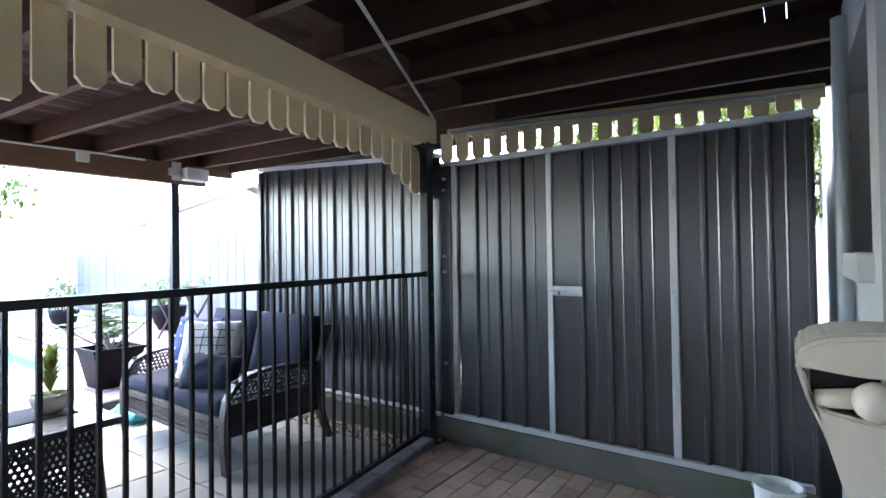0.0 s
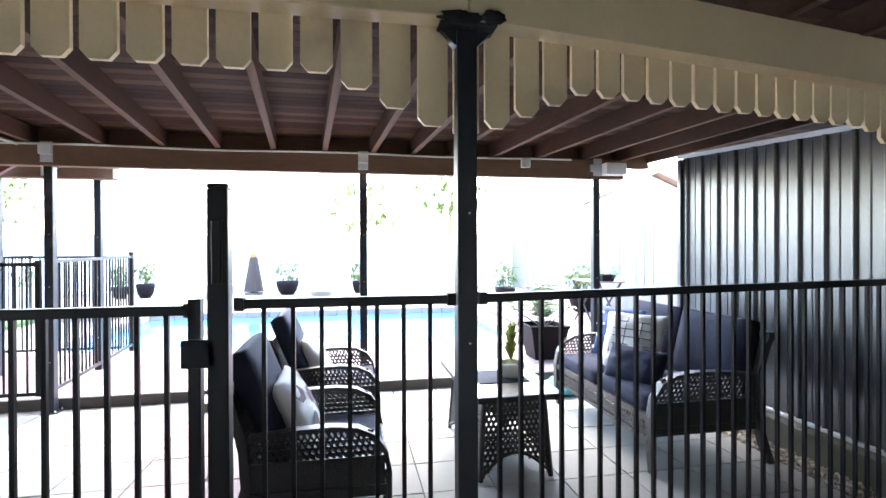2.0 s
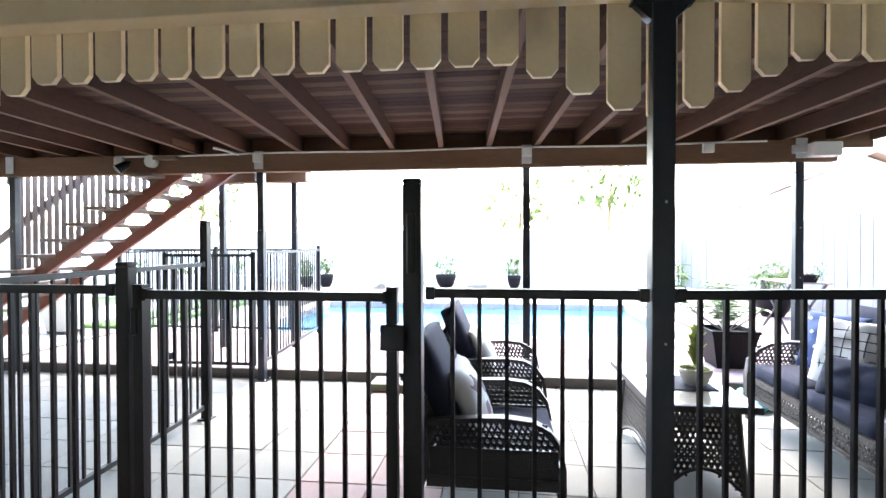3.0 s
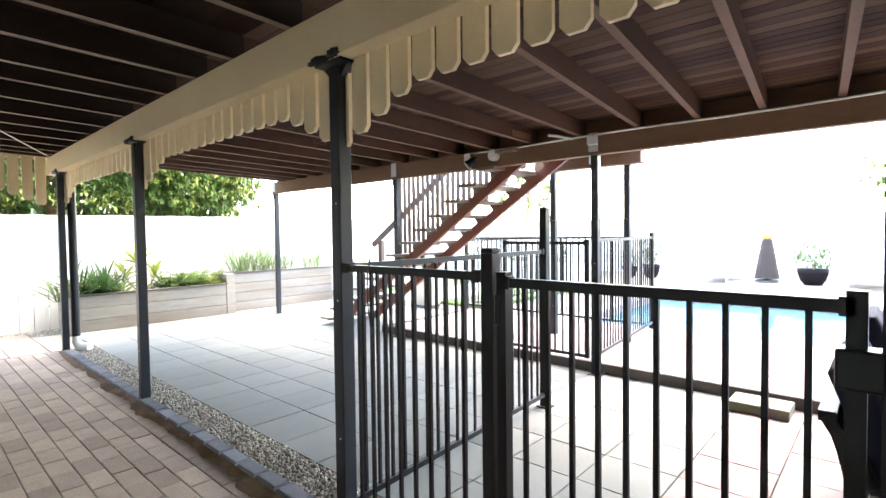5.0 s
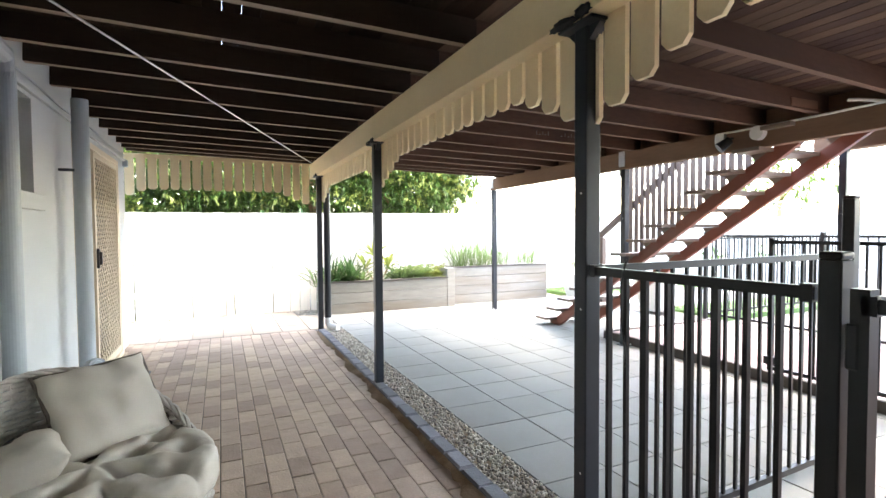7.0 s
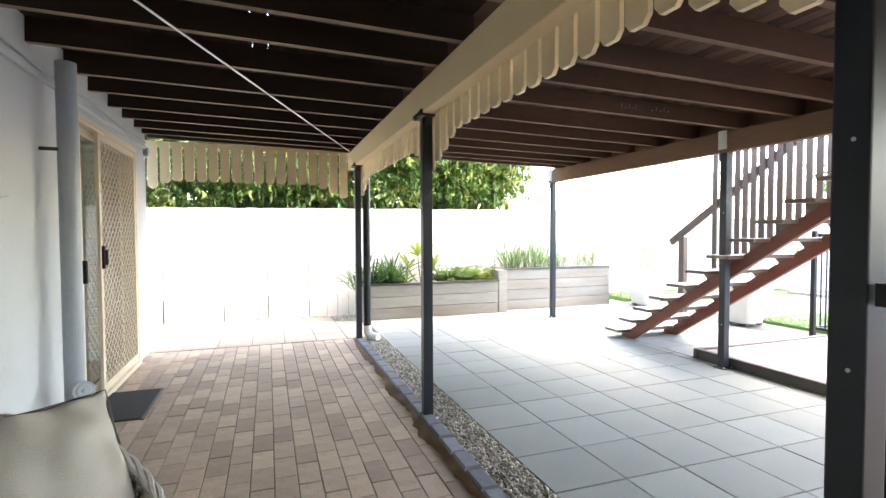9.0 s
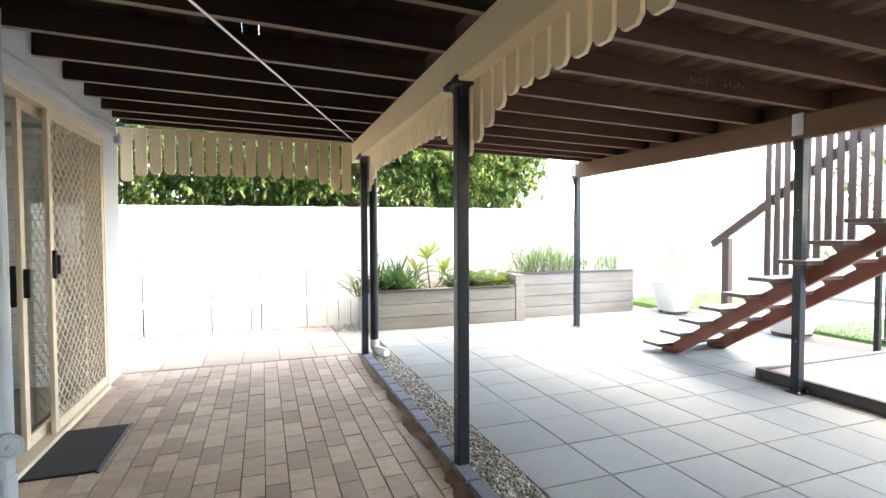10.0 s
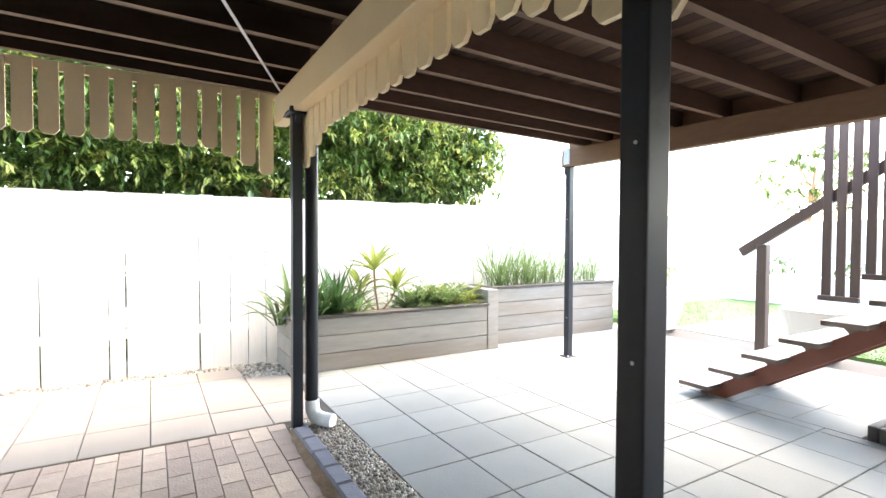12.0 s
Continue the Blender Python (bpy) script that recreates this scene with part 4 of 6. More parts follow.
part("branch", tube(bmesh.new(), [(OUT_X + 0.06, 2.2, 2.20), (OUT_X + 0.08, 2.12, 2.225), (OUT_X + 0.11, 2.05, 2.245), (OUT_X + 0.16, 2.0, 2.25)], 0.012, 8), WHITEPVC, conduit)
part("round_box", cyl(bmesh.new(), (OUT_X + 0.046, 1.30, 2.15), (OUT_X + 0.10, 1.30, 2.15), 0.06, n=20), WHITEPVC, conduit)
lamp = thing("flood_light", (OUT_X + 0.05, 1.05, 2.2), "small dark outdoor flood light under the beam", "light")
part("arm", tube(bmesh.new(), [(OUT_X + 0.046, 1.05, 2.15), (OUT_X + 0.08, 1.05, 2.14), (OUT_X + 0.10, 1.03, 2.11)], 0.012, 8), BLACK, lamp)
part("head", cyl(bmesh.new(), (OUT_X + 0.09, 1.06, 2.13), (OUT_X + 0.16, 1.0, 2.06), 0.035, 0.05, 16), BLACK, lamp)
unit = thing("light_box", (OUT_X + 0.08, 7.35, 2.17), "grey outdoor light box fixed beside the post top", "light")
part("housing", boxed(OUT_X + 0.046, OUT_X + 0.16, 7.30, 7.52, 2.06, 2.18, 0.015, 2), WHITEPVC, unit)
part("bracket", boxed(OUT_X + 0.0455, OUT_X + 0.07, 7.18, 7.299, 2.10, 2.17, 0.006), GALV, unit)
whole("joist_patch", boxed(OUT_X + 0.10, OUT_X + 0.42, 1.766, 1.774, 2.240, 2.30, 0.002), OUTBEAM, "pale timber packer on a joist", "packer", "structure")
b = bmesh.new()
for i, (dx, w, h) in enumerate(((0, .012, .05), (.03, .035, .012), (.075, .010, .045), (.10, .03, .012), (.14, .012, .05), (.30, .035, .012), (.35, .012, .045), (.39, .03, .012), (.43, .012, .05), (.47, .03, .014))):
    box(b, -1.70 - dx - w * 0.6, -1.70 - dx, -0.1165, -0.1155, 2.30, 2.30 + h * 0.8)
whole("chalk_marks", b, CHALK, "faint chalk marks on a dark joist", "marks", "stuff")

# ---- downpipe at the last post ----
dp = thing("downpipe", (-0.105, -2.72, 0), "dark downpipe with a white elbow beside the steel post", "downpipe", "downpipes")
part("pipe", cyl(bmesh.new(), (-0.105, -2.72, 0.14), (-0.105, -2.72, 2.30), 0.044, n=22), POST, dp)
part("elbow", tube(bmesh.new(), [(-0.105, -2.72, 0.17), (-0.108, -2.715, 0.10), (-0.125, -2.69, 0.06), (-0.16, -2.65, 0.045), (-0.21, -2.59, 0.042)], 0.049, 16), WHITEPVC, dp, "white plastic elbow")

# ---- hose reel and bucket by the shed ----
reel = thing("hose_reel", (1.98, 6.55, 0), "beige moulded plastic hose reel standing by the wall", "hose reel")
left = [(1.790, 0.86), (1.757, 0.94), (1.732, 1.035), (1.736, 1.058), (1.755, 1.080), (1.800, 1.098), (1.88, 1.108), (2.05, 1.112), (2.22, 1.108)]
b = prism(bmesh.new(), left + [(2.22, 0.60), (2.06, 0.52), (1.93, 0.52), (1.845, 0.66)], "y", 6.47, 6.74)
bmesh.ops.bevel(b, geom=b.edges[:], offset=0.012, segments=2, affect="EDGES")
part("shell", b, BEIGE, reel)
b = prism(bmesh.new(), left[2:] + [(2.22, 1.010), (2.0, 1.012), (1.86, 1.010), (1.757, 1.022)], "y", 6.40, 6.468)
bmesh.ops.bevel(b, geom=b.edges[:], offset=0.010, segments=2, affect="EDGES")
part("hood", b, BEIGE, reel)
b = prism(bmesh.new(), [(1.732, 1.030), (1.754, 1.018), (1.768, 0.95), (1.79, 0.925), (1.90, 0.905), (2.22, 0.90), (2.22, 0.60), (2.06, 0.52), (1.93, 0.52), (1.845, 0.66), (1.790, 0.86), (1.757, 0.94)], "y", 6.41, 6.468)
bmesh.ops.bevel(b, geom=b.edges[:], offset=0.008, segments=2, affect="EDGES")
part("drum_case", b, BEIGE, reel)
# black plate paints the shade inside the slot; the shell is not cut
part("slot", boxed(1.765, 2.21, 6.455, 6.469, 0.905, 1.015), BLACK, reel, "black plate standing in for the slot's shaded inside")
part("guide_arm", cyl(bmesh.new(), (1.775, 6.435, 0.945), (1.86, 6.425, 0.958), 0.022, 0.026, n=14), BEIGE, reel, smooth=True)
b = bmesh.new()
bmesh.ops.create_uvsphere(b, u_segments=18, v_segments=12, radius=0.046, matrix=Matrix.Translation((1.885, 6.405, 0.958)))
part("knob", b, BEIGE, reel, smooth=True)
part("guide_post", cyl(bmesh.new(), (1.90, 6.43, 0.98), (1.905, 6.43, 1.012), 0.008, n=8), BEIGE, reel)
part("foot", prism(bmesh.new(), [(1.86, 0.0), (2.16, 0.0), (2.12, 0.06), (2.08, 0.53), (1.94, 0.53), (1.90, 0.06)], "y", 6.50, 6.74), BEIGE, reel)
buck = thing("bucket", (1.66, 7.60, 0), "white plastic bucket beside the shed plinth", "bucket")
part("shell", lathe(bmesh.new(), [(0.075, 0.0), (0.095, 0.24), (0.10, 0.26), (0.092, 0.26), (0.085, 0.22), (0.03, 0.20)], (1.66, 7.60, 0), 24), WHITEPVC, buck)
part("handle", tube(bmesh.new(), [(1.66 + 0.1 * math.cos(a), 7.60 - 0.02, 0.25 - 0.05 * math.sin(a)) for a in [math.pi * i / 10 for i in range(11)]], 0.004, 6), GALV, buck)


# ---- dark wicker lounge set ----
def wicker_seat(name, label, cx, cy, turn, w, d, category, group, low=1.0):
    """A wicker armchair or sofa with arched arms; its front points along local +y."""
    M = Matrix.Translation((cx, cy, 0)) @ Matrix.Rotation(radians(turn), 4, "Z") @ Matrix.Diagonal((1, low, low, 1))
    root = thing(name, (cx, cy, 0), label, category, group)

    def P(u, v, z):
        return M @ Vector((u, v, z))

    def ribbon(points, width, thick, side):
        """One continuous flat band bent along the points."""
        b = bmesh.new()
        s = (M.to_3x3() @ Vector(side)).normalized()
        rings = []
        for i, p in enumerate(points):
            dd = (points[min(i + 1, len(points) - 1)] - points[max(i - 1, 0)]).normalized()
            n = dd.cross(s)
            rings.append([b.verts.new(p + s * a * width / 2 + n * c * thick / 2) for a, c in ((-1, -1), (1, -1), (1, 1), (-1, 1))])
        for p, q in zip(rings, rings[1:]):
            for k in range(4):
                b.faces.new((p[k], p[(k + 1) % 4], q[(k + 1) % 4], q[k]))
        b.faces.new(rings[0][::-1])
        b.faces.new(rings[-1])
        bmesh.ops.recalc_face_normals(b, faces=b.faces[:])
        return b
    arm = [(0.36, 0.0), (0.375, 0.16), (0.375, 0.34), (0.355, 0.45), (0.30, 0.53), (0.21, 0.575), (0.08, 0.59), (-0.08, 0.585), (-0.24, 0.57), (-0.33, 0.56)]
    for u in (-w / 2, w / 2):
        part("arm", ribbon([P(u, v, z) for v, z in arm], 0.058, 0.022, (1, 0, 0)), WICKER, root)
        b = lattice(bmesh.new(), P(u, -0.30, 0.42), P(u, 0.35, 0.42), P(u, 0.30, 0.565), P(u, -0.30, 0.575), 0.030, 0.010)
        part("arm_panel", b, WICKER, root, "open woven cane panel")
        part("side_panel", bar(bmesh.new(), P(u, -0.335, 0.345), P(u, 0.35, 0.345), 0.02, 0.15), WICKER, root, "tightly woven lower side")
        part("side_rail", bar(bmesh.new(), P(u, -0.34, 0.25), P(u, 0.36, 0.25), 0.035, 0.05), WICKER, root)
        part("leg", ribbon([P(u, v, z) for v, z in ((-0.45, 0.0), (-0.40, 0.14), (-0.345, 0.32), (-0.36, 0.55), (-0.42, 0.74), (-0.455, 0.80))], 0.05, 0.04, (1, 0, 0)), WICKER, root)
    part("apron", lattice(bmesh.new(), P(-w / 2, 0.36, 0.20), P(w / 2, 0.36, 0.20), P(w / 2, 0.36, 0.32), P(-w / 2, 0.36, 0.32), 0.030, 0.010), WICKER, root, "open woven cane apron")
    part("front_rail", bar(bmesh.new(), P(-w / 2, 0.36, 0.325), P(w / 2, 0.36, 0.325), 0.04, 0.035), WICKER, root)
    part("front_rail", bar(bmesh.new(), P(-w / 2, 0.36, 0.195), P(w / 2, 0.36, 0.195), 0.03, 0.025), WICKER, root)
    part("seat_deck", bar(bmesh.new(), P(0, -0.34, 0.31), P(0, 0.35, 0.31), w - 0.04, 0.02), WICKER, root)
    part("backrest", lattice(bmesh.new(), P(-w / 2, -0.345, 0.33), P(w / 2, -0.345, 0.33), P(w / 2, -0.45, 0.79), P(-w / 2, -0.45, 0.79), 0.032, 0.012), WICKER, root, "open woven cane back")
    part("top_rail", bar(bmesh.new(), P(-w / 2 - 0.02, -0.452, 0.80), P(w / 2 + 0.02, -0.452, 0.80), 0.05, 0.035), WICKER, root)
    return M


def slab_cushion(name, label, M, u, v, z, w, d, t, tilt, mat, group):
    m = M @ Matrix.Translation((u, v, z)) @ Matrix.Rotation(radians(tilt), 4, "X")
    b = bmesh.new()
    made = bmesh.ops.create_cube(b, size=1)["verts"]
    bmesh.ops.transform(b, matrix=Matrix.Diagonal((w, d, t, 1)), verts=made)
    bmesh.ops.subdivide_edges(b, edges=b.edges[:], cuts=6, use_grid_fill=True)
    for vert in b.verts:
        x, y, zz = vert.co
        k = (1 - abs(2 * x / w) ** 4) * (1 - abs(2 * y / d) ** 4)
        e = 1 - 0.04 * (abs(2 * zz / t) ** 2)
        vert.co = Vector((x * e, y * e, zz * (0.78 + 0.34 * k) + 0.004 * noise.noise(Vector((x * 6, y * 6, zz * 9 + u * 5)))))
    bmesh.ops.transform(b, matrix=m, verts=b.verts[:])
    bmesh.ops.recalc_face_normals(b, faces=b.faces[:])
    return whole(name, b, mat, label, "cushion", "", group, smooth=True)


def throw_pillow(label, M, u, v, z, w, t, rx, rz, mat, group="throw pillows", seed=1, h=None, spin=0, power=2.6):
    m = M @ Matrix.Translation((u, v, z)) @ Matrix.Rotation(radians(rz), 4, "Z") @ Matrix.Rotation(radians(rx), 4, "X") @ Matrix.Rotation(radians(spin), 4, "Z")
    return whole("throw_pillow", pillow(w, h or w, t * 1.25, m, 20, power, 0.010, seed), mat, label, "pillow", "", group, smooth=True), m


LS = "lounge set"
M = wicker_seat("wicker_sofa", "dark woven wicker two-seat sofa with arched arms", -1.76, 6.95, 180, 1.36, 0.75, "sofa", LS)
for u in (-0.32, 0.32):
    slab_cushion("seat_cushion", "charcoal blue seat cushion on the wicker sofa", M, u, 0.03, 0.385, 0.62, 0.66, 0.13, 0, NAVY, "sofa cushions")
    slab_cushion("back_cushion", "charcoal blue back cushion leaning on the sofa", M, u, -0.34, 0.65, 0.63, 0.48, 0.15, 104, NAVY, "sofa cushions")
ob, m = throw_pillow("blue pillow with small white print on the sofa", M, 0.40, -0.05, 0.64, 0.43, 0.12, -72, 20, BLUECLOTH, seed=2)
for i in range(16):
    u, v = -0.15 + 0.10 * (i % 4) + (0.05 if (i // 4) % 2 else 0), -0.15 + 0.10 * (i // 4)
    kk = max(0, (1 - abs(u / 0.215) ** 2.6) * (1 - abs(v / 0.215) ** 2.6)) ** 0.5
    c = m @ Vector((u, v, 0.076 * kk + 0.008))
    d = (m.to_3x3() @ Vector((0, 0, 1))).normalized()
    part("print_dot", cyl(bmesh.new(), c - d * 0.004, c + d * 0.001, 0.012, n=8), WHITECLOTH, ob, "white printed dot")
for i in range(1):
    ob, m = throw_pillow("white pillow with dark grid lines on the sofa", M, 0.05, 0.04, 0.63, 0.46, 0.13, -70, 32, WHITECLOTH, seed=3)
    for k in range(1, 7):
        v = -0.205 + 0.41 * k / 7
        for flip in (0, 1):
            pts = []
            for s in range(13):
                u = -0.18 + 0.36 * s / 12
                kk = max(0, (1 - abs(u / 0.205) ** 2.6) * (1 - abs(v / 0.205) ** 2.6)) ** 0.5
                pts.append(m @ (Vector((u, v, 0.082 * kk + 0.004)) if not flip else Vector((v, u, 0.082 * kk + 0.004))))
            if not flip or k in (2, 4, 6):
                part("grid_line", tube(bmesh.new(), pts, 0.0035, 5), STRIPE, ob)
throw_pillow("small dark navy lumbar pillow on the sofa", M, -0.24, 0.20, 0.535, 0.46, 0.12, -66, 20, NAVY, seed=4, h=0.26)
M = wicker_seat("wicker_armchair", "dark woven wicker armchair with arched arms", -1.09, 4.67, 0, 0.65, 0.72, "chair", LS, 0.89)
slab_cushion("seat_cushion", "charcoal seat cushion on the wicker armchair", M, 0, 0.03, 0.385, 0.58, 0.66, 0.12, 0, NAVY, "chair cushions")
slab_cushion("back_cushion", "charcoal back cushion leaning on the armchair", M, 0, -0.30, 0.70, 0.58, 0.60, 0.14, 112, NAVY, "chair cushions")
ob, m = throw_pillow("white pillow with mauve block print on the armchair", M, 0.02, -0.13, 0.60, 0.43, 0.14, -64, 0, WHITECLOTH, seed=5)
for (u, v), r in (((-0.11, 0.10), 0.055), ((0.08, 0.09), 0.05), ((-0.02, -0.03), 0.06), ((-0.13, -0.11), 0.05), ((0.12, -0.09), 0.055)):
    b = bmesh.new()
    ring = []
    for a in range(6):
        uu, vv = u + r * math.cos(a * math.pi / 3), v + r * math.sin(a * math.pi / 3)
        kk = max(0, (1 - abs(uu / 0.215) ** 2.6) * (1 - abs(vv / 0.215) ** 2.6)) ** 0.5
        ring.append(b.verts.new(m @ Vector((uu, vv, 0.0875 * kk + 0.007))))
    b.faces.new(ring)
    part("print_patch", b, MAUVE, ob, "mauve printed patch")
M = wicker_seat("wicker_armchair", "dark woven wicker armchair with arched arms", -2.27, 4.69, 0, 0.65, 0.72, "chair", LS, 0.89)
slab_cushion("seat_cushion", "charcoal seat cushion on the wicker armchair", M, 0, 0.03, 0.385, 0.58, 0.66, 0.12, 0, NAVY, "chair cushions")
slab_cushion("back_cushion", "charcoal back cushion leaning on the armchair", M, 0, -0.30, 0.70, 0.58, 0.60, 0.14, 112, NAVY, "chair cushions")
throw_pillow("pale pillow on the wicker armchair", M, 0.02, -0.13, 0.60, 0.42, 0.13, -62, 0, WHITECLOTH, seed=6)

# coffee table
TX0, TX1, TY0, TY1, TZ = -2.12, -1.12, 5.50, 6.05, 0.50
table = thing("coffee_table", ((TX0 + TX1) / 2, (TY0 + TY1) / 2, 0), "dark wicker coffee table with a pale stone-look top", "table", LS)
part("tabletop", boxed(TX0 + 0.03, TX1 - 0.03, TY0 + 0.03, TY1 - 0.03, TZ - 0.012, TZ, 0.003), TABLETOP, table, "pale mottled glossy top")
for a in ((TX0, TX1, TY0, TY0 + 0.032), (TX0, TX1, TY1 - 0.032, TY1), (TX0, TX0 + 0.032, TY0 + 0.033, TY1 - 0.033), (TX1 - 0.032, TX1, TY0 + 0.033, TY1 - 0.033)):
    part("rim", boxed(*a, TZ - 0.035, TZ + 0.003, 0.008, 2), WICKER, table)
IN = 0.09
corners = [(TX0 + IN, TY0 + IN), (TX1 - IN, TY0 + IN), (TX1 - IN, TY1 - IN), (TX0 + IN, TY1 - IN)]
feet = [(x + (0.03 if x > -1.6 else -0.03), y + (0.03 if y > 5.8 else -0.03)) for x, y in corners]


def arch(u, v):
    return v > 0.30 - 1.25 * (u - 0.5) ** 2


for i in range(4):
    (ax, ay), (bx, by) = feet[i], feet[(i + 1) % 4]
    (cx, cy), (dx, dy) = corners[(i + 1) % 4], corners[i]
    part("side_panel", lattice(bmesh.new(), (ax, ay, 0.02), (bx, by, 0.02), (cx, cy, TZ - 0.04), (dx, dy, TZ - 0.04), 0.032, 0.012, keep=arch), WICKER, table, "open woven cane side")
    n = 12
    b = bmesh.new()
    pts = []
    for k in range(n + 1):
        u = k / n
        v = max(0.02, 0.30 - 1.25 * (u - 0.5) ** 2)
        lo, hi = Vector((ax, ay, 0.02)).lerp(Vector((bx, by, 0.02)), u), Vector((dx, dy, TZ - 0.04)).lerp(Vector((cx, cy, TZ - 0.04)), u)
        pts.append(lo.lerp(hi, v))
    part("arched_rail", tube(b, pts, 0.011, 8), WICKER, table)
    part("leg", tube(bmesh.new(), [(ax * 1.0, ay, 0.0), ((ax + dx) / 2 * 1.0, (ay + dy) / 2, 0.22), (dx, dy, TZ - 0.036)], 0.017, 8), WICKER, table)
bowl = thing("planter_bowl", (-1.52, 5.86, TZ), "white bowl with a spiky green succulent on the table", "plant")
part("bowl", lathe(bmesh.new(), [(0.045, 0.0), (0.075, 0.03), (0.092, 0.08), (0.096, 0.105), (0.088, 0.105), (0.08, 0.085), (0.02, 0.08)], (-1.52, 5.86, TZ), 24), POTWHITE, bowl, smooth=True)
R = random.Random(8)
items = []
for i in range(60):
    a = R.uniform(0, 6.28)
    h = R.uniform(0.02, 0.27)
    tilt = 0.25 + 0.5 * R.random()
    items.append((Vector((-1.52, 5.86, TZ + 0.08 + h * 0.8)), Vector((math.cos(a) * tilt, math.sin(a) * tilt, 0.9)), R.uniform(0.08, 0.13), 0.045, 0.1))
for i in range(40):
    a = R.uniform(0, 6.28)
    items.append((Vector((-1.52 + 0.04 * math.cos(a), 5.86 + 0.04 * math.sin(a), TZ + 0.09)), Vector((math.cos(a), math.sin(a), 0.5)), R.uniform(0.05, 0.08), 0.03, 0.4))
leaf_mesh("foliage", items, LEAFYELLOW, bowl)
mat2 = whole("table_runner", boxed(-1.72, -1.40, 5.62, 5.95, TZ + 0.0005, TZ + 0.006, 0.002), STRIPE, "dark woven mat on the coffee table", "mat")
b = pillow(0.34, 0.26, 0.13, Matrix.Translation((-2.72, 6.75, 0.06)) @ Matrix.Rotation(0.4, 4, "Z"), 14, 3, 0.03, 9)
whole("towel_pile", b, TEAL, "crumpled turquoise towel on the pavers by the sofa", "towel", smooth=True)

# ---- pale wicker tub chair ----
CX, CY, CR = 1.715, 1.61, 0.475
tub = thing("tub_chair", (CX, CY, 0), "greywashed wicker tub chair with round back", "chair")


def rim_z(a):
    """Highest behind the sitter, dropping to the seat at the open front."""
    d = (a - radians(143) + math.pi) % (2 * math.pi) - math.pi
    return 0.285 + 0.40 * max(0.0, math.cos(min(abs(d) * 0.92, math.pi / 2)))


def ring_pt(a, z, extra=0.0):
    r = CR - 0.055 + 0.07 * min(1, z / 0.7) + extra
    return Vector((CX + r * math.sin(a), CY + r * math.cos(a), z))


b = bmesh.new()
NS = 96
for row in range(30):
    z = 0.05 + row * 0.0215
    pts = []
    b = bmesh.new()
    for k in range(NS + 1):
        a = 2 * math.pi * k / NS
        if z < rim_z(a) - 0.01:
            pts.append(ring_pt(a, z, 0.011 * (0.75 if (k // 2 + row) % 2 else -0.75)))
        else:
            if len(pts) > 2:
                tube(b, pts, 0.0122, 6)
            pts = []
    if len(pts) > 2:
        tube(b, pts, 0.0122, 6)
    if len(b.verts):
        part("woven_strand", b, GREYWICKER, tub)
for k in range(NS // 2):
    a = 2 * math.pi * (k + 0.5) / (NS / 2)
    part("stake", tube(bmesh.new(), [ring_pt(a, 0.0), ring_pt(a, rim_z(a) * 0.5), ring_pt(a, rim_z(a))], 0.006, 5), GREYWICKER, tub)
for j in range(3):
    pts = []
    for k in range(NS * 2 + 1):
        a = 2 * math.pi * k / (NS * 2)
        ph = k * 0.55 + j * 2.094
        pts.append(ring_pt(a, rim_z(a) + 0.010 * math.sin(ph), 0.014 * math.cos(ph)))
    part("braided_rim", tube(bmesh.new(), pts, 0.0105, 6), GREYWICKER, tub)
part("seat_base", lathe(bmesh.new(), [(0.36, 0.17), (0.40, 0.20), (0.02, 0.21)], (CX, CY, 0), 28), GREYWICKER, tub)
b = bmesh.new()
nr, na = 44, 144
rows = []
buttons = [(0.16, 2 * math.pi * q / 5 + 0.3) for q in range(5)] + [(0.335, 2 * math.pi * (q + 0.5) / 9) for q in range(9)]
spots = [(rr * math.sin(aa), rr * math.cos(aa)) for rr, aa in buttons]
for i in range(nr + 1):
    f = i / nr
    r = 0.475 * math.sin(f * math.pi / 2) if f < 0.999 else 0.475
    ring = []
    for k in range(na):
        a = 2 * math.pi * k / na
        px, py = r * math.sin(a), r * math.cos(a)
        deep = sum(math.exp(-((px - sx) ** 2 + (py - sy) ** 2) / 0.0022) for sx, sy in spots)
        fold = 0.0
        for rr, aa in buttons[5:]:
            off = r * ((a - aa + math.pi) % (2 * math.pi) - math.pi)
            if r > 0.16:
                fold += math.exp(-(off / 0.020) ** 2) * min(1, (r - 0.16) / 0.12)
        for q in range(5):
            aa = 2 * math.pi * q / 5 + 0.3
            off = r * ((a - aa + math.pi) % (2 * math.pi) - math.pi)
            if r < 0.34:
                fold += 0.7 * math.exp(-(off / 0.022) ** 2) * min(1, r / 0.1)
        edge = max(0.0, 1 - f ** 8) ** 0.5
        wr = noise.noise(Vector((px * 9, py * 9, 4))) * 0.012 + noise.noise(Vector((px * 22, py * 22, 1))) * 0.004
        z = 0.255 + 0.125 * edge - 0.080 * min(1.2, deep) - 0.038 * min(1, fold) * (0.3 + 0.7 * edge) + wr
        rad = r * (1 - 0.02 * min(1, fold) * f ** 4)
        ring.append(b.verts.new((CX + rad * math.sin(a), CY + 0.015 + rad * math.cos(a), z)))
    rows.append(ring)
low = [b.verts.new((CX + 0.40 * math.sin(2 * math.pi * k / na), CY + 0.015 + 0.40 * math.cos(2 * math.pi * k / na), 0.211)) for k in range(na)]
rows.append(low)
for p, q in zip(rows, rows[1:]):
    for k in range(na):
        b.faces.new((p[k], p[(k + 1) % na], q[(k + 1) % na], q[k]))
b.faces.new(low)
bmesh.ops.remove_doubles(b, verts=b.verts[:], dist=0.0004)
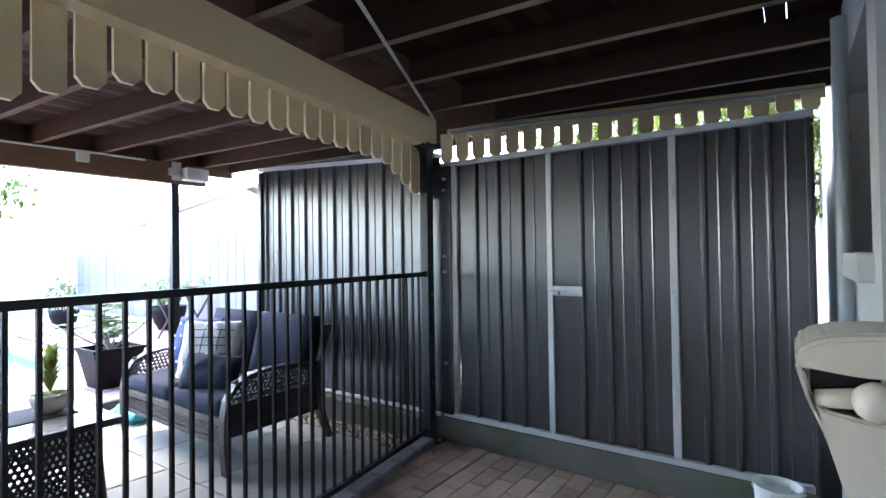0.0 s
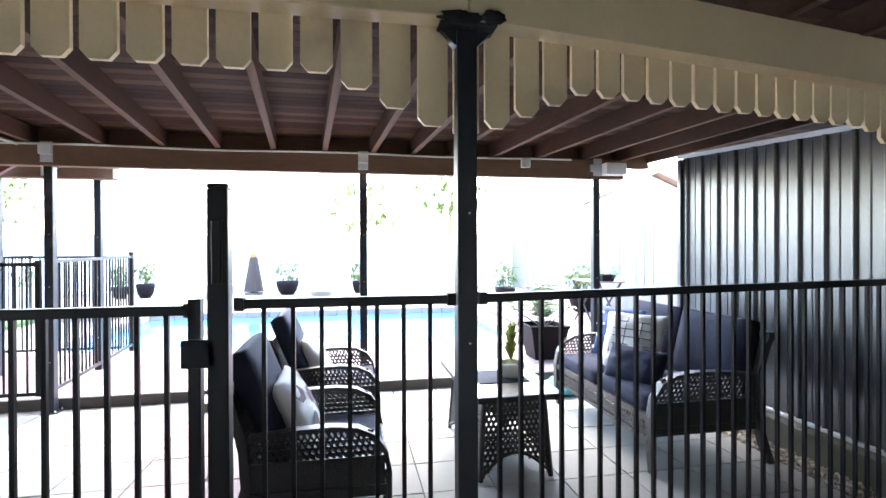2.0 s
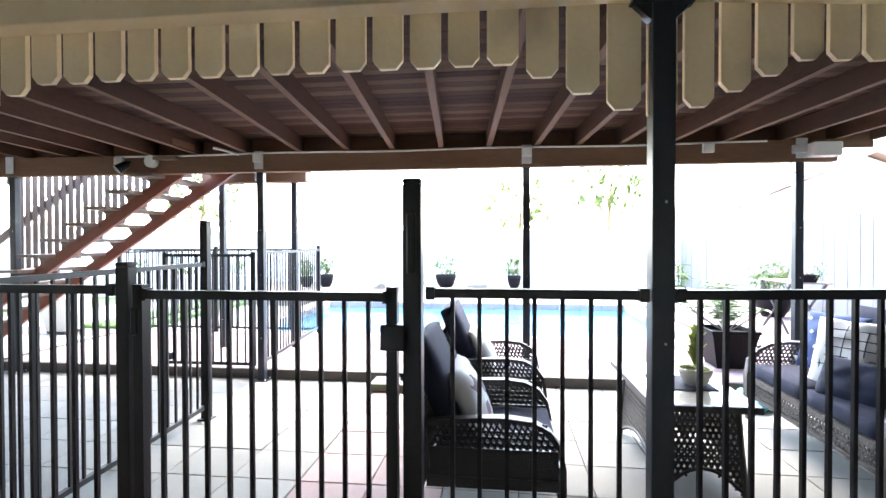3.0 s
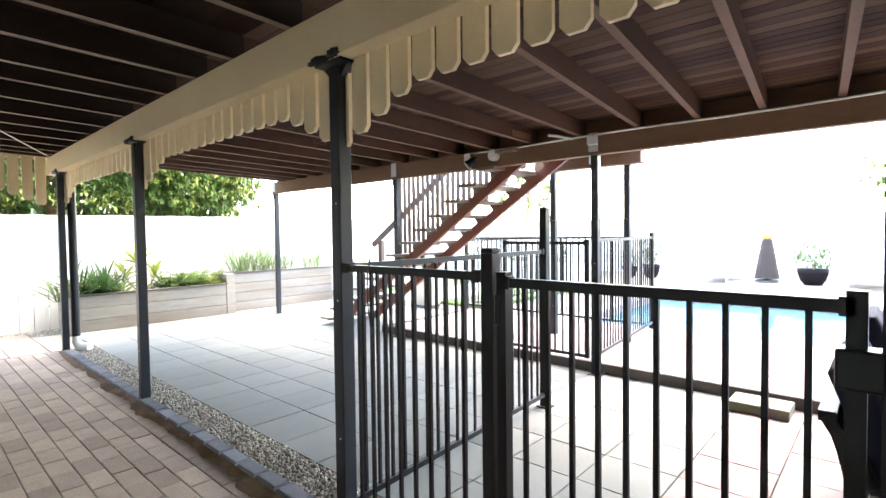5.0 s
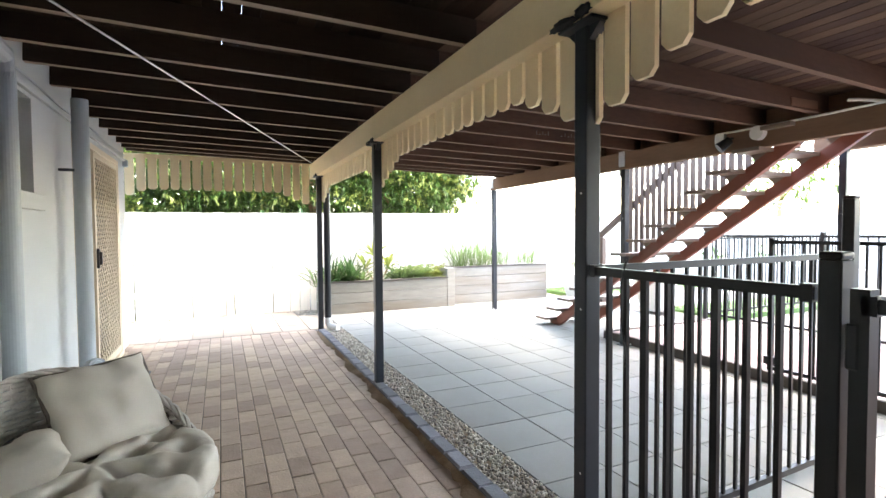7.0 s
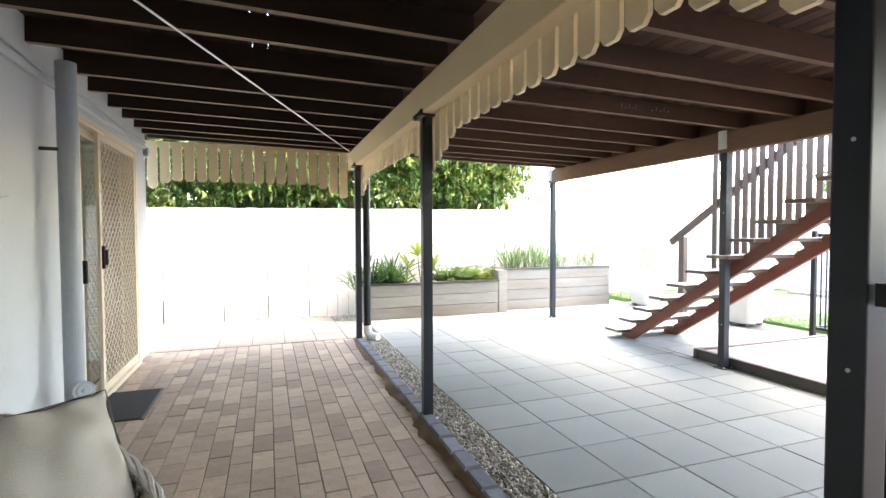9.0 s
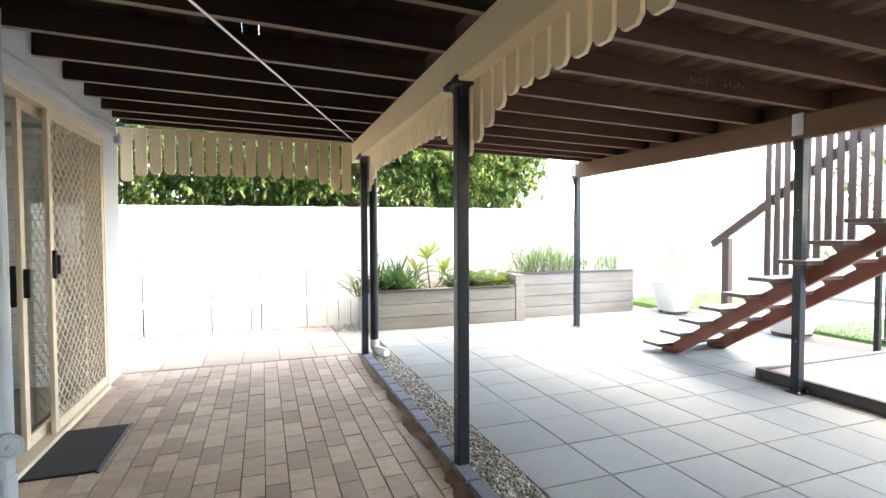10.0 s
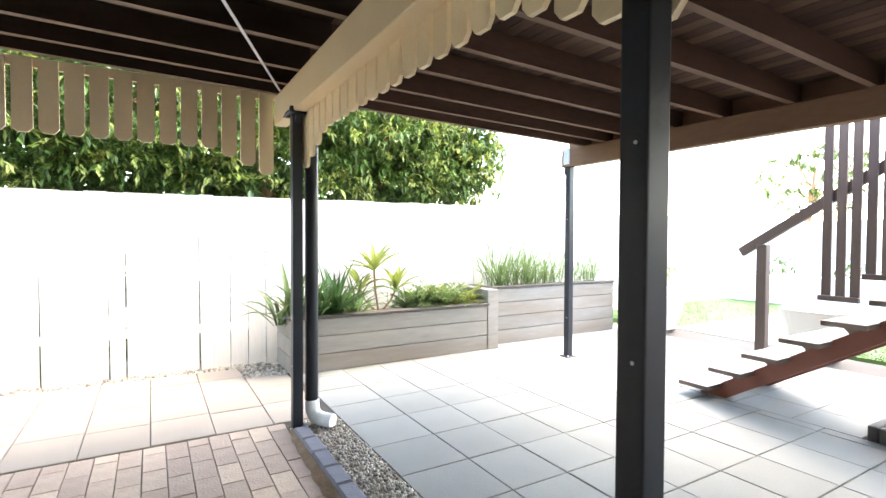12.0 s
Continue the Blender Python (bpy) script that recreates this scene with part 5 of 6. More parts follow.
bmesh.ops.recalc_face_normals(b, faces=b.faces[:])
whole("round_cushion", b, GREYCLOTH, "tufted round stone-grey cushion in the wicker chair", "cushion", smooth=True)
ident = Matrix.Identity(4)
across, upward = Vector((-0.40, -0.255, 0.02)).normalized(), Vector((0.09, -0.275, 0.345))
upward = (upward - across * upward.dot(across)).normalized()
m = Matrix((across, upward, across.cross(upward))).transposed().to_4x4()
m.translation = Vector((1.727, 1.272, 0.515))
ob = whole("throw_pillow", pillow(0.47, 0.45, 0.17, m, 30, 2.4, 0.012, 11), GREYCLOTH, "stone-grey square pillow with dark piped edge on the wicker chair", "pillow", "", "wicker chair pillows", smooth=True)
edge = [(-1 + i / 10, -1) for i in range(20)] + [(1, -1 + i / 10) for i in range(20)] + [(1 - i / 10, 1) for i in range(20)] + [(-1, 1 - i / 10) for i in range(21)]
pts = [m @ Vector((0.236 * u * (1 - 0.05 * (1 - v * v) * (abs(u) > 0.99)), 0.226 * v * (1 - 0.05 * (1 - u * u) * (abs(v) > 0.99)), 0.012 * noise.noise(Vector((u * 4, v * 4, 2))))) for u, v in edge]
part("piping", tube(bmesh.new(), pts, 0.009, 6), PIPING, ob, "frayed brown piping")
throw_pillow("stone-grey soft pillow on the wicker chair", ident, 2.00, 1.60, 0.385, 0.40, 0.15, 24, 110, GREYCLOTH, "wicker chair pillows", 12)


# ---- raised timber planters and their plants ----
def planter(x0, x1, y0, y1, top, rows, label):
    p = thing("planter", ((x0 + x1) / 2, (y0 + y1) / 2, 0), label, "planter", "timber planters")
    h = (top - 0.025) / rows
    for i in range(rows):
        z0, z1 = i * h + 0.002, (i + 1) * h - 0.004
        part("sleeper", boxed(x0, x1, y1 - 0.05, y1 + 0.002 * (i % 2), z0, z1, 0.005), SLEEPER, p)
        part("sleeper", boxed(x1 - 0.05, x1 + 0.002, y0, y1 - 0.051, z0, z1, 0.005), SLEEPER, p)
        part("sleeper", boxed(x0 - 0.002, x0 + 0.05, y0, y1 - 0.051, z0, z1, 0.005), SLEEPER, p)
    part("capping", boxed(x0 - 0.02, x1 + 0.02, y1 - 0.09, y1 + 0.018, top - 0.025, top, 0.004), SLEEPCAP, p, "dark capping board")
    part("capping", boxed(x1 - 0.07, x1 + 0.018, y0, y1 - 0.091, top - 0.025, top, 0.004), SLEEPCAP, p)
    part("soil", boxed(x0 + 0.05, x1 - 0.05, y0, y1 - 0.09, 0.05, top - 0.06), SOIL, p, "dark gritty soil")
    return p


pl = planter(-2.46, -0.26, -4.52, -3.96, 0.53, 3, "low planter of weathered grey timber sleepers")
pr = planter(-4.74, -2.62, -4.56, -4.12, 0.69, 4, "tall planter of weathered grey timber sleepers")
part("corner_post", boxed(-2.615, -2.465, -4.56, -3.955, 0.0, 0.68, 0.006), SLEEPER, pr)


def arc_blade(base, a, ln, lean, width, droop):
    """A strap leaf that rises and bends over at its tip."""
    return (base, Vector((math.cos(a) * lean, math.sin(a) * lean * 0.8, 1.0)), ln, width, droop)


R = random.Random(21)
for x, y, n, ln in ((-2.84, -4.28, 90, 1.15), (-3.08, -4.30, 60, 0.98), (-3.32, -4.28, 85, 1.08), (-3.58, -4.30, 70, 1.0), (-3.80, -4.30, 40, 0.84), (-4.18, -4.30, 40, 0.84), (-4.42, -4.28, 75, 1.05)):
    t = thing("grass_clump", (x, y, 0.63), "arching strappy pale green clump growing in the tall planter", "plant", "strappy clumps")
    it = [arc_blade(Vector((x + R.gauss(0, 0.07), y + R.gauss(0, 0.035), 0.61)), R.uniform(0, 6.28), ln * R.uniform(0.6, 1.1), R.uniform(0.15, 0.95), 0.013 * R.uniform(0.7, 1.3), R.uniform(0.15, 0.72)) for _ in range(n)]
    leaf_mesh("foliage", it, STRAP, t, seg=7)
for x, y, n, ln, w, mat in ((-0.26, -4.16, 24, 0.86, 0.055, STRAP), (-0.50, -4.14, 60, 0.80, 0.042, LEAFDEEP), (-0.72, -4.12, 90, 0.86, 0.040, LEAFDEEP), (-0.94, -4.15, 44, 0.70, 0.038, STRAP), (-1.58, -4.14, 34, 0.46, 0.030, LEAFDEEP)):
    t = thing("bromeliad", (x, y, 0.47), "broad-leaved green clump arching over the low planter", "plant", "broad clumps")
    it = [arc_blade(Vector((x + R.gauss(0, 0.05), y + R.gauss(0, 0.04), 0.44)), R.uniform(0, 6.28), ln * R.uniform(0.55, 1.1), R.uniform(0.15, 1.1), w * R.uniform(0.7, 1.2), R.uniform(0.2, 0.75)) for _ in range(n)]
    leaf_mesh("foliage", it, mat, t, seg=7)
t = thing("cordyline", (-1.28, -4.32, 0.47), "yellow-green long-leaved shrub on thin stems in the low planter", "plant")
for dx, h, n in ((0.06, 0.46, 19), (0.22, 0.26, 11), (-0.20, 0.24, 12)):
    part("stem", tube(bmesh.new(), [(-1.28, -4.32, 0.44), (-1.28 + dx * 0.7, -4.32, 0.44 + h * 0.6), (-1.28 + dx, -4.31, 0.47 + h)], 0.011, 6), BARK, t)
    it = []
    for k in range(n):
        a = k * 2.4
        it.append((Vector((-1.28 + dx, -4.31, 0.45 + h)), Vector((math.cos(a), math.sin(a) * 0.7, R.uniform(0.35, 2.4))), R.uniform(0.34, 0.54), 0.070, 0.34))
    leaf_mesh("foliage", it, LEAFYELLOW, t, seg=5)
for x, n in ((-1.72, 70), (-1.95, 90), (-2.22, 70)):
    t = thing("fern", (x, -4.24, 0.47), "feathery pale green groundcover in the low planter", "plant", "ferns")
    it = []
    for _ in range(n):
        a, e = R.uniform(0, 6.28), R.uniform(0.3, 1.7)
        base = Vector((x, -4.24, 0.45)) + Vector((math.cos(a) * 0.07, math.sin(a) * 0.05, 0))
        d = Vector((math.cos(a), math.sin(a) * 0.8, e + 0.25)).normalized()
        ln = R.uniform(0.24, 0.50)
        for q in range(6):
            c = base + d * ln * (0.25 + 0.15 * q) - Vector((0, 0, 0.012 * q * q * 0.5))
            across = d.cross(Vector((0, 0, 1)))
            for sgn in (-1, 1):
                it.append((c, across * sgn + d * 0.7, 0.085, 0.022, 0.25))
    leaf_mesh("foliage", it, STRAP if x > -2.0 else LEAFYELLOW, t)


# ---- trees and shrubs ----
def crown(name, parent, n, boxes, size, mat, seed, label="", sprays=10):
    """Leaves in small sprays scattered through soft-edged volumes."""
    rr = random.Random(seed)
    it = []
    total = sum(b[6] for b in boxes)
    for cx, cy, cz, sx, sy, sz, share in boxes:
        for _ in range(int(n * share / total / sprays)):
            d = Vector((rr.gauss(0, 1), rr.gauss(0, 1), rr.gauss(0, 1))).normalized() * (0.35 + 0.65 * rr.random() ** 0.4)
            k = 1 + 0.35 * noise.noise(Vector((d.x * 2 + cx, d.y * 2 + cy, d.z * 2)))
            c = Vector((cx + d.x * sx * k, cy + d.y * sy * k, cz + d.z * sz * k))
            twig = Vector((rr.gauss(0, 1), rr.gauss(0, 1), rr.gauss(-0.2, 0.7))).normalized()
            for q in range(sprays):
                dirn = twig + Vector((rr.gauss(0, 0.6), rr.gauss(0, 0.6), rr.gauss(-0.15, 0.5)))
                it.append((c + twig * 0.022 * q + Vector((rr.gauss(0, 0.02), rr.gauss(0, 0.02), rr.gauss(0, 0.02))), dirn, size * rr.uniform(0.7, 1.3), size * 0.42, 0.25))
    return leaf_mesh(name, it, mat, parent, label)


tree = thing("tree", (-1.2, -6.3, 0), "dense leafy tree overhanging the pale fence", "tree", "trees")
for x, lean in ((-0.75, 0.5), (-1.85, -0.4), (1.6, 0.3)):
    part("trunk", tube(bmesh.new(), [(x, -6.3, -0.07), (x + lean * 0.2, -6.3, 1.2), (x + lean * 0.6, -6.25, 2.2), (x + lean, -6.2, 3.4)], lambda f: 0.13 - 0.07 * f, 10), BARK, tree)
    for k in range(4):
        a = k * 1.7 + x
        part("limb", tube(bmesh.new(), [(x + lean * 0.5, -6.25, 1.9 + 0.2 * k), (x + lean * 0.5 + math.cos(a) * 0.6, -6.2 + math.sin(a) * 0.3, 2.5 + 0.2 * k), (x + lean * 0.5 + math.cos(a) * 1.2, -6.2 + math.sin(a) * 0.5, 3.0 + 0.2 * k)], lambda f: 0.05 - 0.035 * f, 7), BARK, tree)
crown("crown", tree, 64000, [(2.6, -6.1, 2.5, 1.7, 0.7, 1.15, 3), (0.9, -6.1, 2.6, 1.5, 0.7, 1.2, 3), (-0.9, -6.1, 2.5, 1.3, 0.7, 1.0, 2.6), (-2.5, -6.1, 2.5, 1.3, 0.7, 0.9, 2.8), (-3.5, -6.2, 2.65, 0.75, 0.6, 0.85, 1.4),
      (-1.0, -6.4, 4.2, 3.2, 0.9, 0.8, 1.5), (4.2, -6.4, 2.8, 1.3, 0.9, 1.3, 1)], 0.095, LEAF, 31)
# the crown's shaded interior, painted with a darker leaf colour
crown("inner_foliage", tree, 24000, [(2.0, -6.7, 2.5, 2.6, 0.25, 1.1, 3), (-1.0, -6.7, 2.5, 2.3, 0.25, 1.0, 3), (-3.0, -6.7, 2.55, 1.0, 0.25, 0.8, 1)], 0.15, LEAFDEEP, 34, "inner leaves coloured deep green for shade inside the crown")
# sunlight on the near leaves, put in as a lighter yellow-green
crown("sunlit_foliage", tree, 5000, [(2.0, -5.6, 2.5, 2.2, 0.25, 0.8, 2), (-1.2, -5.55, 2.4, 2.2, 0.25, 0.7, 2), (-3.2, -5.7, 2.6, 0.9, 0.3, 0.7, 1)], 0.08, LEAFYELLOW, 32, "outer leaves coloured yellow-green as if sunlit")
# unseen leaves added behind the fence to block light through its slits
crown("low_foliage", tree, 9000, [(3.0, -5.3, 0.75, 1.5, 0.2, 0.85, 1), (0.6, -5.3, 0.75, 1.6, 0.2, 0.85, 1), (-1.9, -5.3, 0.75, 1.6, 0.2, 0.85, 1), (-3.9, -5.3, 0.75, 0.6, 0.2, 0.85, 0.5)], 0.16, LEAFDEEP, 35, "dark leaves added behind the palings to darken the slits")
tree = thing("tree", (2.4, 10.7, 0), "leafy shrub behind the shed and fence", "tree", "trees")
part("trunk", tube(bmesh.new(), [(2.4, 10.7, -0.07), (2.45, 10.7, 1.2), (2.3, 10.7, 2.6)], lambda f: 0.09 - 0.05 * f, 8), BARK, tree)
crown("crown", tree, 15000, [(1.9, 10.6, 2.4, 0.8, 0.5, 0.8, 2), (0.6, 10.6, 2.4, 1.2, 0.5, 0.7, 2), (-0.6, 10.6, 2.3, 0.8, 0.5, 0.5, 1)], 0.09, LEAFYELLOW, 33)
for x, y, h, s in ((-16.5, 8.5, 4.6, 41), (-17.0, 5.4, 3.9, 42), (-16.0, -6.5, 4.2, 43)):
    tree = thing("tree", (x, y, 0), "sparse garden tree beyond the far fence", "tree", "far trees")
    part("trunk", tube(bmesh.new(), [(x, y, -0.07), (x + 0.1, y, h * 0.4), (x, y + 0.1, h * 0.8)], lambda f: 0.12 - 0.08 * f, 8), BARK, tree)
    for k in range(5):
        a = k * 1.3 + s
        part("limb", tube(bmesh.new(), [(x + 0.08, y, h * (0.4 + 0.07 * k)), (x + 0.6 * math.cos(a), y + 0.6 * math.sin(a), h * (0.55 + 0.08 * k)), (x + 1.2 * math.cos(a), y + 1.2 * math.sin(a), h * (0.62 + 0.08 * k))], lambda f: 0.04 - 0.03 * f, 6), BARK, tree)
    crown("crown", tree, 1500, [(x, y, h * 0.75, 1.5, 1.5, 1.0, 1)], 0.16, LEAF, s)


def shrub(parent, x, y, z, r, h, n, size, mat, seed):
    rr = random.Random(seed)
    for k in range(4):
        a = rr.uniform(0, 6.28)
        part("branch", tube(bmesh.new(), [(x, y, z), (x + math.cos(a) * r * 0.3, y + math.sin(a) * r * 0.3, z + h * 0.5), (x + math.cos(a) * r * 0.7, y + math.sin(a) * r * 0.7, z + h * 0.85)], 0.006, 5), BARK, parent)
    crown("foliage", parent, n, [(x, y, z + h * 0.6, r, r, h * 0.45, 1)], size, mat, seed, sprays=5)


def round_pot(x, y, z, r, h, mat, label):
    p = thing("potted_plant", (x, y, z), label, "plant", "potted plants")
    part("pot", lathe(bmesh.new(), [(r * 0.55, 0.0), (r * 0.80, h * 0.3), (r * 0.97, h * 0.75), (r, h), (r * 0.88, h), (r * 0.85, h * 0.9), (0.02, h * 0.88)], (x, y, z), 26), mat, p, smooth=True)
    return p


def tall_pot(x, y, z, r, h, mat, label):
    """A tapered pot with softly squared sides, a thick rim and low feet."""
    p = thing("potted_plant", (x, y, z), label, "plant", "potted plants")
    b = bmesh.new()
    n = 40
    rings = []
    for rr, zz in ((r * 0.56, 0.035), (r * 0.60, 0.04), (r * 0.80, h * 0.5), (r * 0.96, h - 0.02), (r, h - 0.012), (r, h), (r * 0.88, h), (r * 0.86, h - 0.05), (0.03, h - 0.055)):
        ring = []
        for k in range(n):
            a = 2 * math.pi * k / n
            q = (abs(math.cos(a)) ** 4 + abs(math.sin(a)) ** 4) ** -0.25
            ring.append(b.verts.new((x + rr * q * math.cos(a), y + rr * q * math.sin(a), z + zz)))
        rings.append(ring)
    for a, c in zip(rings, rings[1:]):
        for k in range(n):
            b.faces.new((a[k], a[(k + 1) % n], c[(k + 1) % n], c[k]))
    b.faces.new(rings[0][::-1])
    b.faces.new(rings[-1])
    part("pot", b, mat, p)
    for sx in (-1, 1):
        for sy in (-1, 1):
            part("foot", boxed(x + sx * r * 0.42 - 0.03, x + sx * r * 0.42 + 0.03, y + sy * r * 0.42 - 0.03, y + sy * r * 0.42 + 0.03, z, z + 0.036, 0.006), SLAT, p)
    return p


p = tall_pot(-5.20, -3.74, 0.0, 0.30, 0.50, POTWHITE, "large white tapered pot with a small leafy shrub")
shrub(p, -5.20, -3.74, 0.46, 0.22, 0.58, 150, 0.075, LEAFYELLOW, 51)
p = tall_pot(-5.22, -1.85, 0.0, 0.30, 0.54, POTWHITE, "large pale tapered pot on feet behind the stair")


def square_pot(x, y, z, w0, w1, h, mat, label):
    p = thing("potted_plant", (x, y, z), label, "plant", "potted plants")
    b = bmesh.new()
    rings = [[b.verts.new((x + sx * w, y + sy * w, z + zz)) for sx, sy in ((-1, -1), (1, -1), (1, 1), (-1, 1))] for w, zz in ((w0, 0), (w1, h), (w1 + 0.01, h), (w1 + 0.01, h + 0.03), (w1 - 0.02, h + 0.03), (w1 - 0.03, h - 0.02))]
    for a, c in zip(rings, rings[1:]):
        for k in range(4):
            b.faces.new((a[k], a[(k + 1) % 4], c[(k + 1) % 4], c[k]))
    b.faces.new(rings[0][::-1])
    b.faces.new(rings[-1])
    part("pot", b, mat, p)
    return p


p = square_pot(-3.82, 7.02, 0.075, 0.15, 0.22, 0.36, POTDARK, "dark plum square pot with a spreading frangipani-like shrub")
R = random.Random(61)
for k in range(15):
    a = R.uniform(0, 6.28)
    r = R.uniform(0.18, 0.80)
    tip = Vector((-3.82 + r * math.cos(a), 7.02 + r * math.sin(a), 0.66 + R.uniform(-0.12, 0.26)))
    part("branch", tube(bmesh.new(), [(-3.82, 7.02, 0.42), (-3.82 + r * 0.4 * math.cos(a), 7.02 + r * 0.4 * math.sin(a), 0.52), tip], 0.007, 6), SLEEPER, p)
    leaf_mesh("foliage", [(tip - Vector((0.04 * math.cos(a), 0.04 * math.sin(a), 0)) * q, Vector((math.cos(a + q * 2.1), math.sin(a + q * 2.1), 0.35)), R.uniform(0.12, 0.20), 0.07, 0.3) for q in range(12)], LEAFDEEP, p, seg=3)
for x, y, r, h, mat, sd in ((-12.4, -0.35, 0.22, 0.36, POTDARK, 71), (-12.6, 3.15, 0.30, 0.36, POTDARK, 72), (-12.6, 5.1, 0.20, 0.34, POTDARK, 73), (-12.3, -0.9, 0.2, 0.3, POTDARK, 74), (-9.5, 8.4, 0.24, 0.34, POTDARK, 75), (-7.6, 9.4, 0.3, 0.42, POTDARK, 76)):
    p = round_pot(x, y, 0.06, r, h, mat, "dark round pot with a bushy plant by the pool")
    shrub(p, x, y, 0.06 + h * 0.85, r * 1.1, 0.6, 260, 0.10, LEAF, sd)

# sun loungers and folded umbrella beyond the pool
for x, y in ((-12.4, 1.3), (-12.4, 4.1)):
    p = thing("sun_lounger", (x, y, 0.06), "pale grey sun lounger beyond the pool", "lounger", "sun loungers")
    part("frame", boxed(x - 0.9, x + 0.7, y - 0.33, y + 0.33, 0.30, 0.35, 0.01), GALV, p)
    part("mattress", boxed(x - 0.25, x + 0.7, y - 0.32, y + 0.32, 0.352, 0.43, 0.03, 3), WHITECLOTH, p)
    part("backrest", boxed(-0.04, 0.04, -0.32, 0.32, 0.0, 0.62, 0.03, 3, Matrix.Translation((x - 0.28, y, 0.38)) @ Matrix.Rotation(radians(-38), 4, "Y")), WHITECLOTH, p)
    for sx in (-0.85, 0.65):
        for sy in (-0.3, 0.3):
            part("leg", boxed(x + sx - 0.02, x + sx + 0.02, y + sy - 0.02, y + sy + 0.02, 0.06, 0.30), GALV, p)
p = thing("umbrella", (-12.7, 2.25, 0.06), "folded grey garden umbrella with an orange top", "umbrella")
part("pole", cyl(bmesh.new(), (-12.7, 2.25, 0.06), (-12.7, 2.25, 1.25), 0.02, n=10), GALV, p)
part("canopy", lathe(bmesh.new(), [(0.26, 0.10), (0.25, 0.14), (0.17, 0.65), (0.11, 1.0), (0.05, 1.08)], (-12.7, 2.25, 0.06), 12), GREYSTUFF, p)
part("base", lathe(bmesh.new(), [(0.24, 0.0), (0.24, 0.05), (0.05, 0.08)], (-12.7, 2.25, 0.06), 20), CONCRETE, p)
part("finial", lathe(bmesh.new(), [(0.10, 0.0), (0.11, 0.06), (0.03, 0.14)], (-12.7, 2.25, 1.10), 12), ORANGE, p)
# bistro table by the grey fence
p = thing("bistro_table", (-6.2, 9.0, 0.055), "small folding slatted bistro table by the fence", "table")
for i in range(7):
    part("slat", boxed(-6.62 + 0.12 * i, -6.52 + 0.12 * i, 8.70, 9.25, 0.76, 0.78, 0.004), TREAD, p)
for y in (8.74, 9.2):
    part("leg", bar(bmesh.new(), (-6.58, y, 0.055), (-5.85, y, 0.76), 0.02, 0.03), BLACK, p)
    part("leg", bar(bmesh.new(), (-5.85, y - 0.03, 0.055), (-6.58, y - 0.03, 0.76), 0.02, 0.03), BLACK, p)
p = square_pot(-5.95, 8.98, 0.781, 0.09, 0.11, 0.08, POTDARK, "shallow dark pot with greenery on the bistro table")
shrub(p, -5.95, 8.98, 0.84, 0.20, 0.16, 120, 0.05, LEAF, 81)

# lawn, edging and clothes line
LAWNS = ((-9.7, -5.50, -5.40, -3.78), (-9.7, -5.74, -2.15, -1.05))
R = random.Random(91)
for x0, x1, y0, y1 in LAWNS:
    whole("lawn", boxed(x0, x1, y0, y1, -0.07, 0.004), GRASS, "green mown lawn beside the path", "lawn", "structure")
    it = []
    for _ in range(5200):
        x, y = x1 - (x1 - x0) * R.random() ** 1.5, R.uniform(y0, y1)
        a = R.uniform(0, 6.28)
        it.append((Vector((x, y, 0.0)), Vector((math.cos(a) * 0.6, math.sin(a) * 0.6, 1)), R.uniform(0.03, 0.06), 0.008, 0.3))
    g = leaf_mesh("grass", it, GRASS, None, seg=1)
    tagged(g, "short green grass blades of the lawn", "grass", kind="stuff")
whole("path", boxed(-9.7, -5.601, -3.779, -2.151, -0.07, -0.002), PAVER, "pale paved path between two lawns", "pavement", "structure")
wall_low = whole("garden_wall", boxed(-9.95, -9.72, -5.4, -1.1, -0.07, 0.56, 0.012, 2), PALING, "low pale garden wall beyond the lawn", "wall", "structure")
for y, sd in ((-4.6, 92), (-3.3, 93), (-1.9, 94)):
    t = thing("shrub", (-10.2, y, 0.0), "low green shrub behind the garden wall", "plant", "garden shrubs")
    shrub(t, -10.2, y, -0.07, 0.34, 1.0, 260, 0.09, LEAF, sd)
p = thing("clothes_line", (-9.4, -3.6, 0), "slim grey clothes line post by the lawn", "clothes line")
part("post", cyl(bmesh.new(), (-9.4, -3.6, -0.06), (-9.4, -3.6, 1.95), 0.03, n=12), GALV, p)
part("arm", cyl(bmesh.new(), (-9.4, -4.6, 1.9), (-9.4, -2.4, 1.9), 0.015, n=8), GALV, p)
for i in range(3):
    part("line", cyl(bmesh.new(), (-9.4, -4.4 + 0.9 * i, 1.9), (-13.0, -4.4 + 0.9 * i, 1.88), 0.004, n=5), GALV, p)
part("collar", boxed(-9.7, -9.1, -3.9, -3.3, -0.06, 0.05, 0.02), CONCRETE, p)

# neighbouring house with a terracotta gable
h = thing("neighbour_house", (-19, 16, 0), "pale house with a terracotta gable roof beyond the fence", "house")
part("wall", boxed(-23, -15.5, 12.5, 20, -0.07, 2.5), FARWALL, h)
b = bmesh.new()
prism(b, [(12.1, 2.45), (16.2, 4.1), (20.4, 2.45), (20.4, 2.6), (16.2, 4.28), (12.1, 2.6)], "x", -23.4, -15.1)
part("roof", b, ROOFTILE, h)
part("gable", prism(bmesh.new(), [(12.5, 2.5), (20, 2.5), (16.2, 4.05)], "x", -15.9, -15.55), FARWALL, h)
w = part("window", boxed(-15.56, -15.48, 14.0, 15.4, 1.0, 2.0, 0.01), WHITEPVC, h)
part("pane", boxed(-15.482, -15.474, 14.08, 15.32, 1.08, 1.92), GLASS, w)

